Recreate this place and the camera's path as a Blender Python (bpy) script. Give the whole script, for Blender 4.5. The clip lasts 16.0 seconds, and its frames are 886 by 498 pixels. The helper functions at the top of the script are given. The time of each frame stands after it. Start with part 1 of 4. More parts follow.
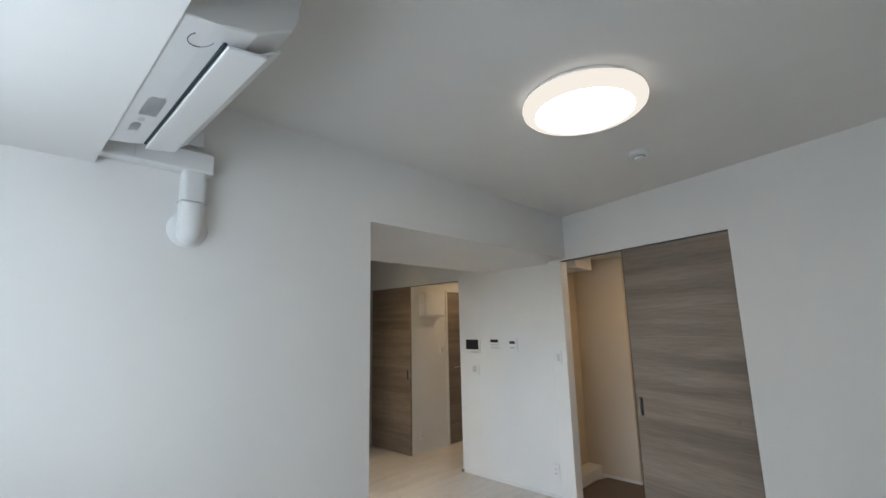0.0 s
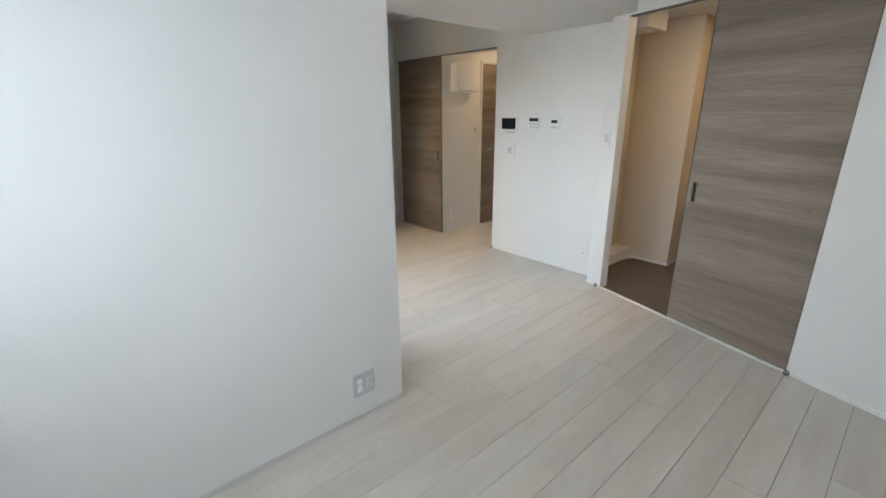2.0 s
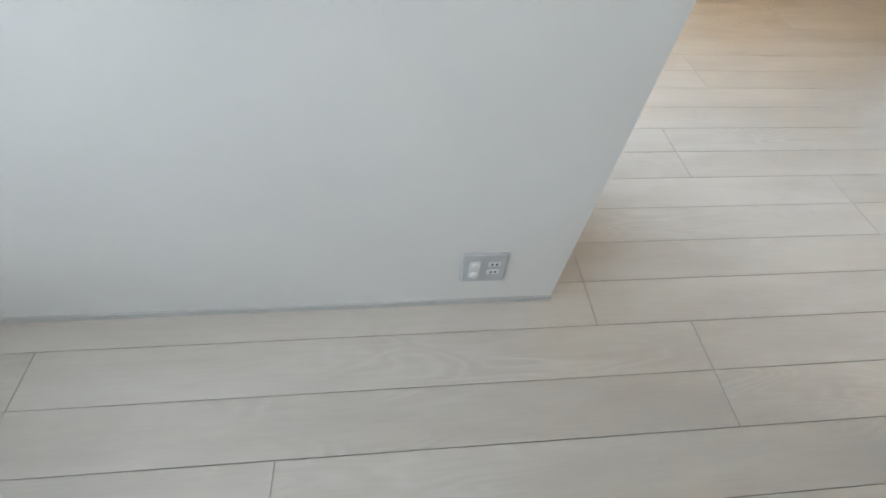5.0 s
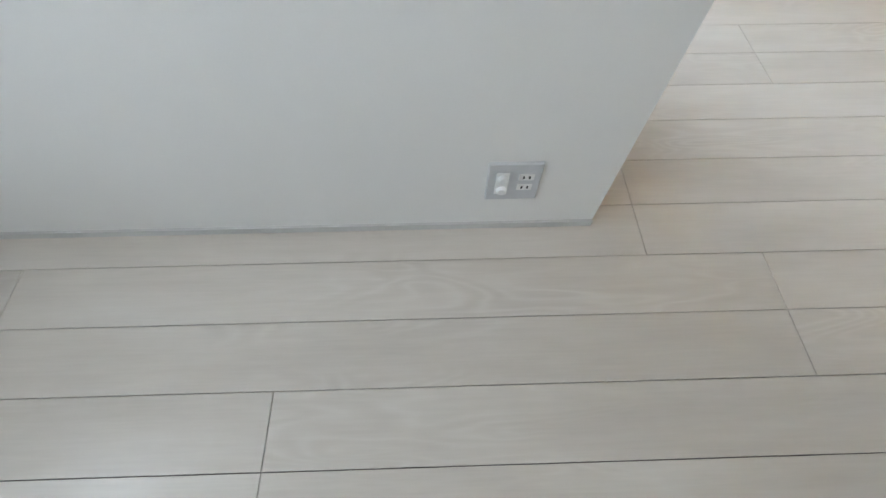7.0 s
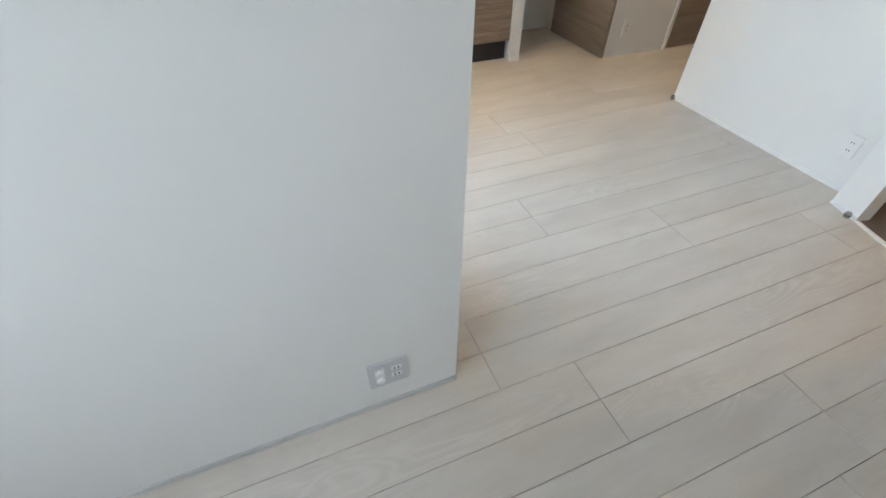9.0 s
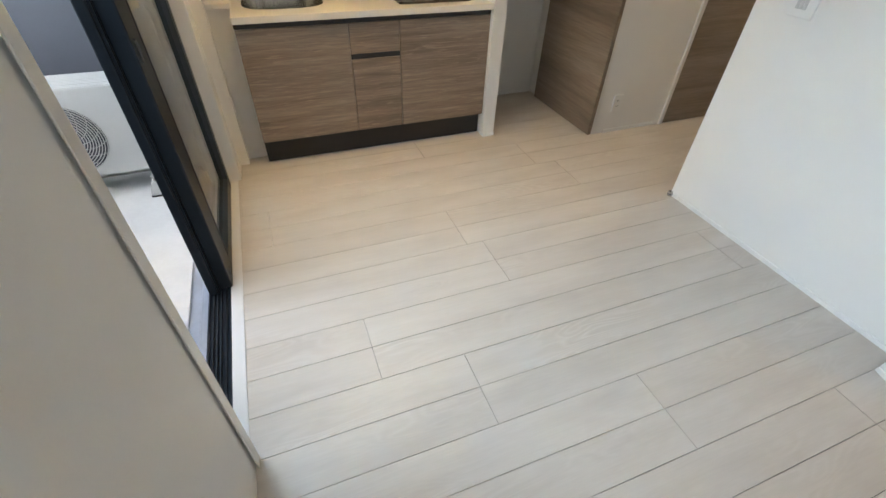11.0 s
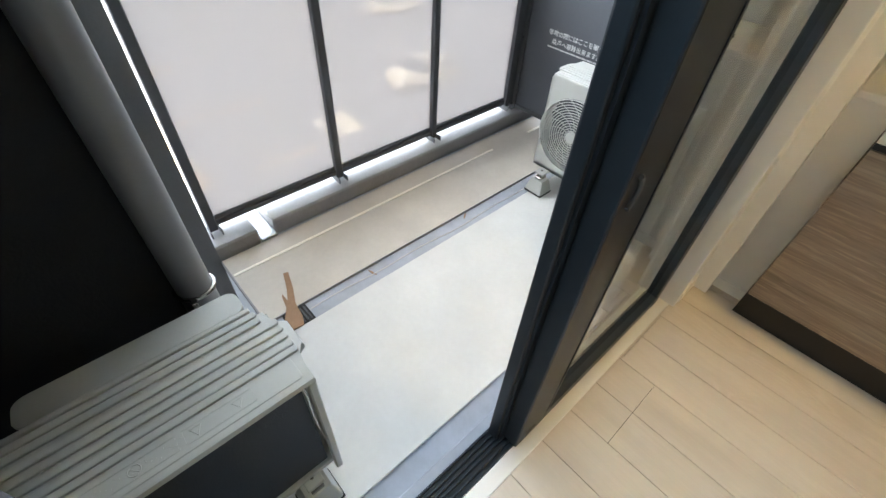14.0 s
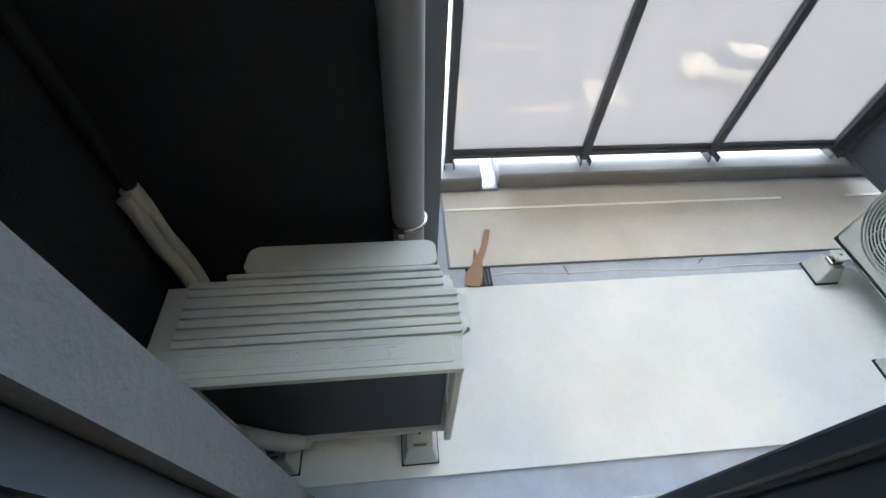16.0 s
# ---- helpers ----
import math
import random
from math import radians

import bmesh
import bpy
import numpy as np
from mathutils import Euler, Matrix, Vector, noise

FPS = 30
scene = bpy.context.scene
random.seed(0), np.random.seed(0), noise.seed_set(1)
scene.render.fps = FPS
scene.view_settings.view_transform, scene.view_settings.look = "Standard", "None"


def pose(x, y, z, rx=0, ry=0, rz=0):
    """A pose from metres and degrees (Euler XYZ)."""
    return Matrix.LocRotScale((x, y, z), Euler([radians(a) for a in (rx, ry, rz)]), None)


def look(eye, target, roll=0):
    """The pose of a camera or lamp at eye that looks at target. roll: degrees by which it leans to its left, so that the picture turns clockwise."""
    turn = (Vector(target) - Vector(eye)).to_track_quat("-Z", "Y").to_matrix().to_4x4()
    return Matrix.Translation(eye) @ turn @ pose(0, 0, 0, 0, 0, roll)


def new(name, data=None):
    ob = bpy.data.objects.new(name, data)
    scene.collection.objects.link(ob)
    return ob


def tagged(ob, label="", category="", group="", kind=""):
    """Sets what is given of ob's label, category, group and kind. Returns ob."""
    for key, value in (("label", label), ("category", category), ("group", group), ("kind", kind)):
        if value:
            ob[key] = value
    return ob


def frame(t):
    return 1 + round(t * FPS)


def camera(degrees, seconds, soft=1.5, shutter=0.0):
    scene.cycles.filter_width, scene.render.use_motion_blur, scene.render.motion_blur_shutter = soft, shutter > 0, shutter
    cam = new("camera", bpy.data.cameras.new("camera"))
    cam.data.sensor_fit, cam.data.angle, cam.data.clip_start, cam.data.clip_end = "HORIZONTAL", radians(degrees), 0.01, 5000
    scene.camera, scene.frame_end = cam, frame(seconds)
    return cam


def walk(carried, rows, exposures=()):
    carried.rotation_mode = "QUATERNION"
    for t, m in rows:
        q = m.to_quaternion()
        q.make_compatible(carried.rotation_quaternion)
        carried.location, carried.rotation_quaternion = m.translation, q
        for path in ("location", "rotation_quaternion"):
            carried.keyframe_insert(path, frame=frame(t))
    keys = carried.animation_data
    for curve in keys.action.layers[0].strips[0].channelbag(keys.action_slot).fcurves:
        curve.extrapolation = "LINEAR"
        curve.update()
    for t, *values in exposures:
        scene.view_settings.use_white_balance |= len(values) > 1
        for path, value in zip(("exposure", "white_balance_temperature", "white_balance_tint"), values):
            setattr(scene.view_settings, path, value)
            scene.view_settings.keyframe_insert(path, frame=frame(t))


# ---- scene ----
cam = camera(91.7, 16.0)
BED_W, LIVING_W, LAMP_E, LED_E, DOWN_E = 2.2, 1.2, 1.0, 14.0, 50.0
EXPOSURES = [(0, 2.58, 6450, 12), (0.6, 2.56, 6450, 12), (1.0, 2.76, 6450, 12), (1.5, 2.94, 6450, 12), (3.5, 3.06, 6400, 11), (7.5, 3.05, 6450, 11), (9.2, 3.02, 6300, 11),
             (11.4, 3.0, 6450, 10), (12.2, 2.95, 6850, 9), (13.5, 2.96, 6700, 6), (14.5, 3.1, 6300, 6), (16, 3.04, 6200, 5)]
PATH = [
    (0, (-1.364, -1.85, 1.534), (0.055, -0.485, 1.886), -1.3),
    (0.5, (-1.343, -1.831, 1.507), (0.072, -0.422, 1.618), -1.1),
    (1, (-1.303, -1.799, 1.492), (0.092, -0.374, 1.344), -0.9),
    (1.5, (-1.223, -1.751, 1.467), (0.121, -0.328, 1.056), -0.8),
    (2, (-1.129, -1.605, 1.442), (0.136, -0.18, 0.835), -0.4),
    (2.5, (-0.996, -1.402, 1.439), (0.148, 0.04, 0.658), 0.4),
    (3, (-0.794, -1.268, 1.423), (0.167, 0.219, 0.492), 1.4),
    (3.5, (-0.623, -1.103, 1.369), (0.11, 0.41, 0.285), 2.6),
    (4, (-0.506, -0.873, 1.315), (-0.017, 0.596, 0.05), 3.9),
    (4.5, (-0.446, -0.748, 1.267), (-0.178, 0.605, -0.181), 3.8),
    (5, (-0.436, -0.634, 1.118), (-0.254, 0.558, -0.478), 5.2),
    (5.2, (-0.429, -0.624, 1.064), (-0.288, 0.529, -0.564), 4.6),
    (7.3, (-0.401, -0.57, 0.94), (-0.367, 0.4, -0.809), 0.4),
    (7.5, (-0.411, -0.546, 0.952), (-0.316, 0.439, -0.786), 1.8),
    (8, (-0.391, -0.595, 1.096), (-0.221, 0.542, -0.54), 0.9),
    (8.5, (-0.382, -0.666, 1.254), (-0.037, 0.612, -0.245), 0.7),
    (9, (-0.332, -0.688, 1.341), (0.214, 0.651, -0.041), 0.5),
    (9.2, (-0.281, -0.657, 1.352), (0.337, 0.685, 0.005), 0.4),
    (11.3, (0.296, 0.038, 1.427), (0.837, 1.455, 0.123), 3.3),
    (11.5, (0.329, 0.123, 1.437), (0.77, 1.561, 0.119), 3.0),
    (12, (0.3, 0.372, 1.411), (0.487, 1.863, 0.091), 3.5),
    (12.5, (0.282, 0.593, 1.398), (0.151, 2.068, 0.054), 3.2),
    (13, (0.225, 0.784, 1.407), (-0.219, 2.175, 0.04), 3.3),
    (13.5, (0.127, 0.884, 1.395), (-0.62, 2.123, 0.014), 3.7),
    (14, (0.043, 0.932, 1.382), (-0.964, 1.93, -0.028), 3.7),
    (14.5, (0.019, 0.976, 1.355), (-1.183, 1.676, -0.082), 3.1),
    (15, (-0.035, 0.96, 1.36), (-1.285, 1.416, -0.133), 4.2),
    (15.5, (-0.087, 0.937, 1.357), (-1.321, 1.221, -0.191), 4.4),
    (16, (-0.123, 0.962, 1.353), (-1.36, 1.132, -0.209), 3.5),
]
walk(cam, [(t, look(eye, target, roll)) for t, eye, target, roll in PATH], EXPOSURES)

# ---- light ----
world = bpy.data.worlds.new("sky")
scene.world = world
world.use_nodes = True
wn = world.node_tree
sky = wn.nodes.new("ShaderNodeTexSky")
sky.sky_type, sky.sun_disc = "NISHITA", False
sky.sun_elevation, sky.sun_rotation = radians(58), radians(159)
sky.dust_density, sky.ozone_density = 4.0, 0.6
wn.nodes["Background"].inputs[1].default_value = 0.45
hazy = wn.nodes.new("ShaderNodeHueSaturation")
hazy.inputs["Saturation"].default_value = 0.42
wn.links.new(sky.outputs[0], hazy.inputs["Color"])
wn.links.new(hazy.outputs[0], wn.nodes["Background"].inputs[0])

sun = new("sun", bpy.data.lights.new("sun", "SUN"))
sun.data.energy, sun.data.angle, sun.data.color = 1.2, radians(10), (1.0, 0.95, 0.87)
sun.matrix_world = look((3, -8, 14), (0, 0, 0))


def area_lamp(name, m, sx, sy, watts, color):
    ob = new(name, bpy.data.lights.new(name, "AREA"))
    ob.data.shape, ob.data.size, ob.data.size_y = "RECTANGLE", sx, sy
    ob.data.energy, ob.data.color = watts, color
    ob.matrix_world = m
    return ob


# the sky's light in the bedroom window's opening
area_lamp("window_skylight", look((-1.99, -1.10, 1.56), (0, -1.10, 1.86)), 1.24, 0.84, BED_W, (0.68, 0.85, 1.0))
# unseen lamp added to the sky's light in the open balcony window's upper half
area_lamp("balcony_sky_boost", look((-0.27, 1.09, 1.74), (0.95, 1.0, 0.3)), 0.70, 0.52, LIVING_W, (0.66, 0.84, 1.0)).data.spread = radians(105)

# ---- materials ----


def material(name, color=(0.8, 0.8, 0.8), rough=0.6, metal=0.0):
    m = bpy.data.materials.new(name)
    m.use_nodes = True
    b = m.node_tree.nodes["Principled BSDF"]
    b.inputs["Base Color"].default_value = (*color, 1)
    b.inputs["Roughness"].default_value = rough
    b.inputs["Metallic"].default_value = metal
    return m, m.node_tree, b


def coords(nt, scale=(1, 1, 1), kind="Object", shift=False):
    tc = nt.nodes.new("ShaderNodeTexCoord")
    mp = nt.nodes.new("ShaderNodeMapping")
    mp.inputs["Scale"].default_value = scale
    nt.links.new(tc.outputs[kind], mp.inputs["Vector"])
    if shift:
        oi = nt.nodes.new("ShaderNodeObjectInfo")
        mul = nt.nodes.new("ShaderNodeMath")
        mul.operation, mul.inputs[1].default_value = "MULTIPLY", 37.0
        nt.links.new(oi.outputs["Random"], mul.inputs[0])
        nt.links.new(mul.outputs[0], mp.inputs["Location"])
    return mp.outputs[0]


def noise_tex(nt, vec, scale, detail=4.0, rough=0.55, distort=0.0):
    n = nt.nodes.new("ShaderNodeTexNoise")
    n.inputs["Scale"].default_value, n.inputs["Detail"].default_value = scale, detail
    n.inputs["Roughness"].default_value, n.inputs["Distortion"].default_value = rough, distort
    nt.links.new(vec, n.inputs["Vector"])
    return n.outputs["Fac"]


def ramp(nt, fac, stops):
    r = nt.nodes.new("ShaderNodeValToRGB")
    e = r.color_ramp.elements
    while len(e) < len(stops):
        e.new(0.5)
    for el, (p, c) in zip(e, stops):
        el.position, el.color = p, (*c, 1)
    nt.links.new(fac, r.inputs[0])
    return r.outputs[0]


def mix(nt, a, b, fac, mode="MIX"):
    n = nt.nodes.new("ShaderNodeMix")
    n.data_type, n.blend_type = "RGBA", mode
    for sock, v in ((n.inputs[0], fac), (n.inputs[6], a), (n.inputs[7], b)):
        if hasattr(v, "is_linked"):
            nt.links.new(v, sock)
        else:
            sock.default_value = v if isinstance(v, (int, float)) else (*v, 1)
    return n.outputs[2]


def bump(nt, b, height, strength, dist=0.01):
    n = nt.nodes.new("ShaderNodeBump")
    n.inputs["Strength"].default_value, n.inputs["Distance"].default_value = strength, dist
    nt.links.new(height, n.inputs["Height"])
    nt.links.new(n.outputs[0], b.inputs["Normal"])


def painted(name, color, rough=0.6, vary=0.06, grain=60.0, relief=0.1, patch=2.0, metal=0.0):
    """A painted, papered or moulded surface: faint patches, and a fine relief."""
    m, nt, b = material(name, color, rough, metal)
    v = coords(nt)
    dark = tuple(c * (1 - vary) for c in color)
    lite = tuple(min(1, c * (1 + vary * 0.5)) for c in color)
    c1 = ramp(nt, noise_tex(nt, v, patch, 3), [(0.3, dark), (0.7, lite)])
    fine = noise_tex(nt, v, grain, 4, 0.6)
    c2 = ramp(nt, fine, [(0.2, tuple([1 - vary * 0.8] * 3)), (0.8, (1, 1, 1))])
    nt.links.new(mix(nt, c1, c2, 1.0, "MULTIPLY"), b.inputs["Base Color"])
    bump(nt, b, fine, relief, 0.004)
    return m


def wood(name, dark, mid, light, along="x", rough=0.45, stretch=14.0, scale=3.0, shift=True, relief=0.06, figure=0.35, fine=0.25, pale=0.0):
    """Boards or laminate with the grain along one axis, with broad bands and fine streaks."""
    m, nt, b = material(name, mid, rough)
    s = {"x": (1 / stretch, 1, 1), "y": (1, 1 / stretch, 1), "z": (1, 1, 1 / stretch)}[along]
    v = coords(nt, tuple(scale * a * 4 for a in s), shift=shift)
    broad = noise_tex(nt, v, 1.2, 3, 0.5, 0.7)
    wv = nt.nodes.new("ShaderNodeTexWave")
    wv.wave_type, wv.bands_direction = "BANDS", {"x": "Y", "y": "X", "z": "X"}[along]
    wv.inputs["Scale"].default_value, wv.inputs["Distortion"].default_value = 0.55, 9.0
    wv.inputs["Detail"].default_value, wv.inputs["Detail Scale"].default_value = 3.0, 0.7
    nt.links.new(v, wv.inputs["Vector"])
    streak = noise_tex(nt, coords(nt, tuple(scale * 26 * a for a in s), shift=shift), 1.6, 4, 0.6)
    base = ramp(nt, broad, [(0.28, dark), (0.5, mid), (0.72, light)])
    fig = ramp(nt, wv.outputs["Fac"], [(0.0, dark), (0.5, mid), (1.0, light)])
    c = mix(nt, base, fig, figure)
    st = ramp(nt, streak, [(0.3, tuple([1 - fine] * 3)), (0.65, (1, 1, 1))])
    c = mix(nt, c, st, 1.0, "MULTIPLY")
    if pale:
        wisp = noise_tex(nt, coords(nt, tuple(scale * 18 * a ** 0.82 for a in s), shift=shift), 1.3, 2, 0.45, 0.9)
        c = mix(nt, c, tuple(v * 1.45 for v in light), ramp(nt, wisp, [(0.56, (0, 0, 0)), (0.70, (pale, pale, pale))]))
    nt.links.new(c, b.inputs["Base Color"])
    bump(nt, b, streak, relief, 0.003)
    return m


def oak_board(name):
    """Pale planks: faint mottling, and cathedral figure as contour lines of a stretched noise."""
    m, nt, b = material(name, (0.6, 0.54, 0.47), 0.3)
    v = coords(nt, (1.9, 10.0, 10.0), shift=True)
    field = noise_tex(nt, v, 1.0, 1.5, 0.5, 0.5)
    mul = nt.nodes.new("ShaderNodeMath")
    mul.operation, mul.inputs[1].default_value = "MULTIPLY", 85.0
    nt.links.new(field, mul.inputs[0])
    sn = nt.nodes.new("ShaderNodeMath")
    sn.operation = "SINE"
    nt.links.new(mul.outputs[0], sn.inputs[0])
    half = nt.nodes.new("ShaderNodeMath")
    half.operation, half.inputs[1].default_value, half.inputs[2].default_value = "MULTIPLY_ADD", 0.5, 0.5
    nt.links.new(sn.outputs[0], half.inputs[0])
    mott = noise_tex(nt, coords(nt, (1.1, 5.0, 5.0), shift=True), 1.6, 4, 0.6)
    base = ramp(nt, mott, [(0.25, (0.585, 0.53, 0.472)), (0.5, (0.65, 0.596, 0.535)), (0.78, (0.71, 0.662, 0.605))])
    where = ramp(nt, noise_tex(nt, coords(nt, (0.9, 3.0, 3.0), shift=True), 1.3, 2), [(0.52, (0, 0, 0)), (0.74, (0.45, 0.45, 0.45))])
    lines = ramp(nt, half.outputs[0], [(0.0, (0.75, 0.705, 0.65)), (0.35, (0.67, 0.617, 0.557)), (1.0, (0.59, 0.533, 0.474))])
    c = mix(nt, base, lines, where)
    fine = noise_tex(nt, coords(nt, (7.0, 170.0, 170.0), shift=True), 1.0, 3, 0.6)
    c = mix(nt, c, ramp(nt, fine, [(0.3, (0.95, 0.945, 0.94)), (0.7, (1, 1, 1))]), 1.0, "MULTIPLY")
    oi = nt.nodes.new("ShaderNodeObjectInfo")
    c = mix(nt, c, ramp(nt, oi.outputs["Random"], [(0.0, (0.955, 0.95, 0.945)), (1.0, (1.0, 1.0, 1.0))]), 1.0, "MULTIPLY")
    nt.links.new(c, b.inputs["Base Color"])
    bump(nt, b, fine, 0.04, 0.002)
    return m


WALLPAPER = painted("white_wallpaper", (0.80, 0.79, 0.765), 0.75, 0.025, 190, 0.06)
CREAM = painted("cream_closet_paper", (0.68, 0.60, 0.49), 0.75, 0.03, 190, 0.06)
CEIL = painted("ceiling_paper", (0.78, 0.765, 0.735), 0.8, 0.03, 160, 0.15)
WHITE = painted("white_enamel", (0.80, 0.79, 0.77), 0.35, 0.02, 90, 0.02)
PLATE = painted("pale_grey_plate", (0.56, 0.565, 0.575), 0.35, 0.02, 120, 0.02)
PLASTIC = painted("white_plastic", (0.80, 0.80, 0.79), 0.32, 0.02, 120, 0.02)
BASEB = painted("grey_white_baseboard", (0.58, 0.575, 0.56), 0.4, 0.03, 90, 0.02)
PLANK = oak_board("whitewashed_oak")
GROOVE = painted("groove_dark", (0.07, 0.057, 0.047), 0.8)
DOORWOOD = wood("walnut_laminate_door", (0.165, 0.124, 0.092), (0.255, 0.20, 0.153), (0.35, 0.285, 0.225), "x", 0.42, 16, 2.6, True, 0.05, 0.35, 0.22)
DOORWOOD_Y = wood("walnut_laminate_door_crosswise", (0.165, 0.124, 0.092), (0.255, 0.20, 0.153), (0.35, 0.285, 0.225), "y", 0.42, 16, 2.6, True, 0.05, 0.35, 0.22)
KITWOOD = wood("kitchen_front_laminate", (0.18, 0.125, 0.085), (0.27, 0.195, 0.14), (0.38, 0.29, 0.21), "x", 0.30, 22, 4.0, True, 0.08, 0.2, 0.28, 0.26)
BLACK = painted("black_aluminium", (0.024, 0.031, 0.040), 0.4, 0.15, 200, 0.03)
DARKGREY = painted("charcoal_rail_metal", (0.085, 0.091, 0.10), 0.42, 0.12, 150, 0.04)
BLACKTRIM = painted("black_plinth", (0.02, 0.018, 0.017), 0.4, 0.1)
DARKWALL = painted("black_wall_coating", (0.017, 0.0185, 0.022), 0.75, 0.2, 120, 0.35)
GREYWALL = painted("grey_stucco", (0.08, 0.083, 0.09), 0.75, 0.08, 45, 0.8)
PILASTER = painted("slate_grey_coating", (0.19, 0.205, 0.225), 0.55, 0.1, 90, 0.2)
PIPEGREY = painted("grey_plastic_downpipe", (0.18, 0.186, 0.196), 0.28, 0.06, 90, 0.03)
for coat in (DARKWALL, GREYWALL, BLACK):
    coat.node_tree.nodes["Principled BSDF"].inputs["Specular IOR Level"].default_value = 0.3
SCREEN = painted("charcoal_screen_board", (0.085, 0.095, 0.11), 0.55, 0.08, 60, 0.05)
VINYL = painted("pale_balcony_vinyl", (0.72, 0.73, 0.70), 0.5, 0.08, 40, 0.1, 3.0)
# same vinyl, with the warm light reflected near the curb tinted into its colour
VINYL2 = painted("warm_lit_balcony_vinyl", (0.60, 0.565, 0.495), 0.5, 0.1, 40, 0.1, 3.0)
GUTTER = painted("grey_waterproof_coat", (0.42, 0.46, 0.52), 0.38, 0.16, 25, 0.15, 5.0)
CURB = painted("grey_curb_coat", (0.30, 0.30, 0.305), 0.6, 0.15, 50, 0.3)
UNIT = painted("ivory_sheet_metal", (0.50, 0.515, 0.48), 0.38, 0.05, 120, 0.03)
UNITDARK = painted("dark_coil", (0.030, 0.037, 0.047), 0.5, 0.2, 220, 0.4)
COUNTER = painted("white_solid_counter", (0.78, 0.755, 0.70), 0.28, 0.02, 200, 0.02)
STEEL, _, _ = material("brushed_steel", (0.45, 0.435, 0.41), 0.24, 1.0)
CHROME, _, _ = material("chrome", (0.8, 0.8, 0.8), 0.09, 1.0)
CASTIRON = painted("black_enamel_iron", (0.022, 0.021, 0.021), 0.45, 0.2, 90, 0.1)
HOBTOP = painted("dark_hob_plate", (0.055, 0.05, 0.047), 0.22, 0.1, 90, 0.02)
BROWNFLOOR = painted("brown_closet_vinyl", (0.15, 0.115, 0.095), 0.6, 0.12, 60, 0.12)
PIPEWRAP = painted("ivory_pipe_wrap", (0.58, 0.54, 0.46), 0.6, 0.08, 30, 0.3)
CARD = painted("torn_brown_wood", (0.42, 0.26, 0.15), 0.8, 0.25, 40, 0.3)
SILVER = painted("aluminium_tape", (0.42, 0.44, 0.46), 0.3, 0.15, 30, 0.5, 20, metal=0.7)
# a bright line of light on the balcony floor, put into a near-white base
STRIP = painted("painted_light_line", (0.97, 0.94, 0.83), 0.5, 0.02)
GREYMARK, _, _ = material("grey_print", (0.13, 0.13, 0.14), 0.6)
LCD, _, _ = material("dark_display", (0.02, 0.022, 0.025), 0.15)
PALEPRINT, _, _ = material("white_print", (0.72, 0.73, 0.74), 0.6)
RUBBER, _, _ = material("black_rubber", (0.02, 0.02, 0.02), 0.7)
ASPHALT = painted("asphalt", (0.15, 0.146, 0.145), 0.85, 0.2, 8, 0.2, 0.4)
ROADPAINT = painted("road_paint", (0.45, 0.33, 0.22), 0.7, 0.1)
CARPAINT = painted("pale_car_paint", (0.56, 0.48, 0.34), 0.3, 0.03)
CARGLASS, _, _ = material("car_glass", (0.03, 0.035, 0.04), 0.08)
FACADE = painted("pale_facade", (0.55, 0.52, 0.47), 0.8, 0.1, 10, 0.1, 0.5)


def emitter(name, color, strength):
    m = bpy.data.materials.new(name)
    m.use_nodes = True
    nt = m.node_tree
    nt.nodes.remove(nt.nodes["Principled BSDF"])
    e = nt.nodes.new("ShaderNodeEmission")
    e.inputs[0].default_value, e.inputs[1].default_value = (*color, 1), strength
    nt.links.new(e.outputs[0], nt.nodes["Material Output"].inputs[0])
    return m


LAMPGLOW = emitter("lit_lamp_diffuser", (1.0, 0.89, 0.72), LAMP_E)
LAMPEDGE = emitter("lit_lamp_edge", (1.0, 0.93, 0.82), LAMP_E * 0.155)
LEDGLOW = emitter("lit_led_strip", (1.0, 0.66, 0.27), LED_E)
DOWNGLOW = emitter("lit_downlight", (1.0, 0.68, 0.34), DOWN_E)
HALLGLOW = emitter("lit_hall_downlight", (1.0, 0.72, 0.42), DOWN_E * 0.6)

GLASS, _, gb = material("window_glass", (0.86, 0.90, 0.87), 0.0)
gb.inputs["Transmission Weight"].default_value = 1.0
gb.inputs["IOR"].default_value = 1.45

FROST = bpy.data.materials.new("frosted_film_glass")
FROST.use_nodes = True
fn = FROST.node_tree
fp = fn.nodes["Principled BSDF"]
fp.inputs["Base Color"].default_value = (0.47, 0.45, 0.425, 1)
fp.inputs["Roughness"].default_value = 0.25
ftl = fn.nodes.new("ShaderNodeBsdfTranslucent")
ftl.inputs[0].default_value = (0.255, 0.236, 0.228, 1)
ftr = fn.nodes.new("ShaderNodeBsdfTransparent")
ftr.inputs[0].default_value = (0.85, 0.85, 0.87, 1)
fm1, fm2 = fn.nodes.new("ShaderNodeMixShader"), fn.nodes.new("ShaderNodeMixShader")
fm1.inputs[0].default_value, fm2.inputs[0].default_value = 0.6, 0.22
fn.links.new(fp.outputs[0], fm1.inputs[1])
fn.links.new(ftl.outputs[0], fm1.inputs[2])
fn.links.new(fm1.outputs[0], fm2.inputs[1])
fn.links.new(ftr.outputs[0], fm2.inputs[2])
fn.links.new(fm2.outputs[0], fn.nodes["Material Output"].inputs[0])

# ---- mesh helpers ----


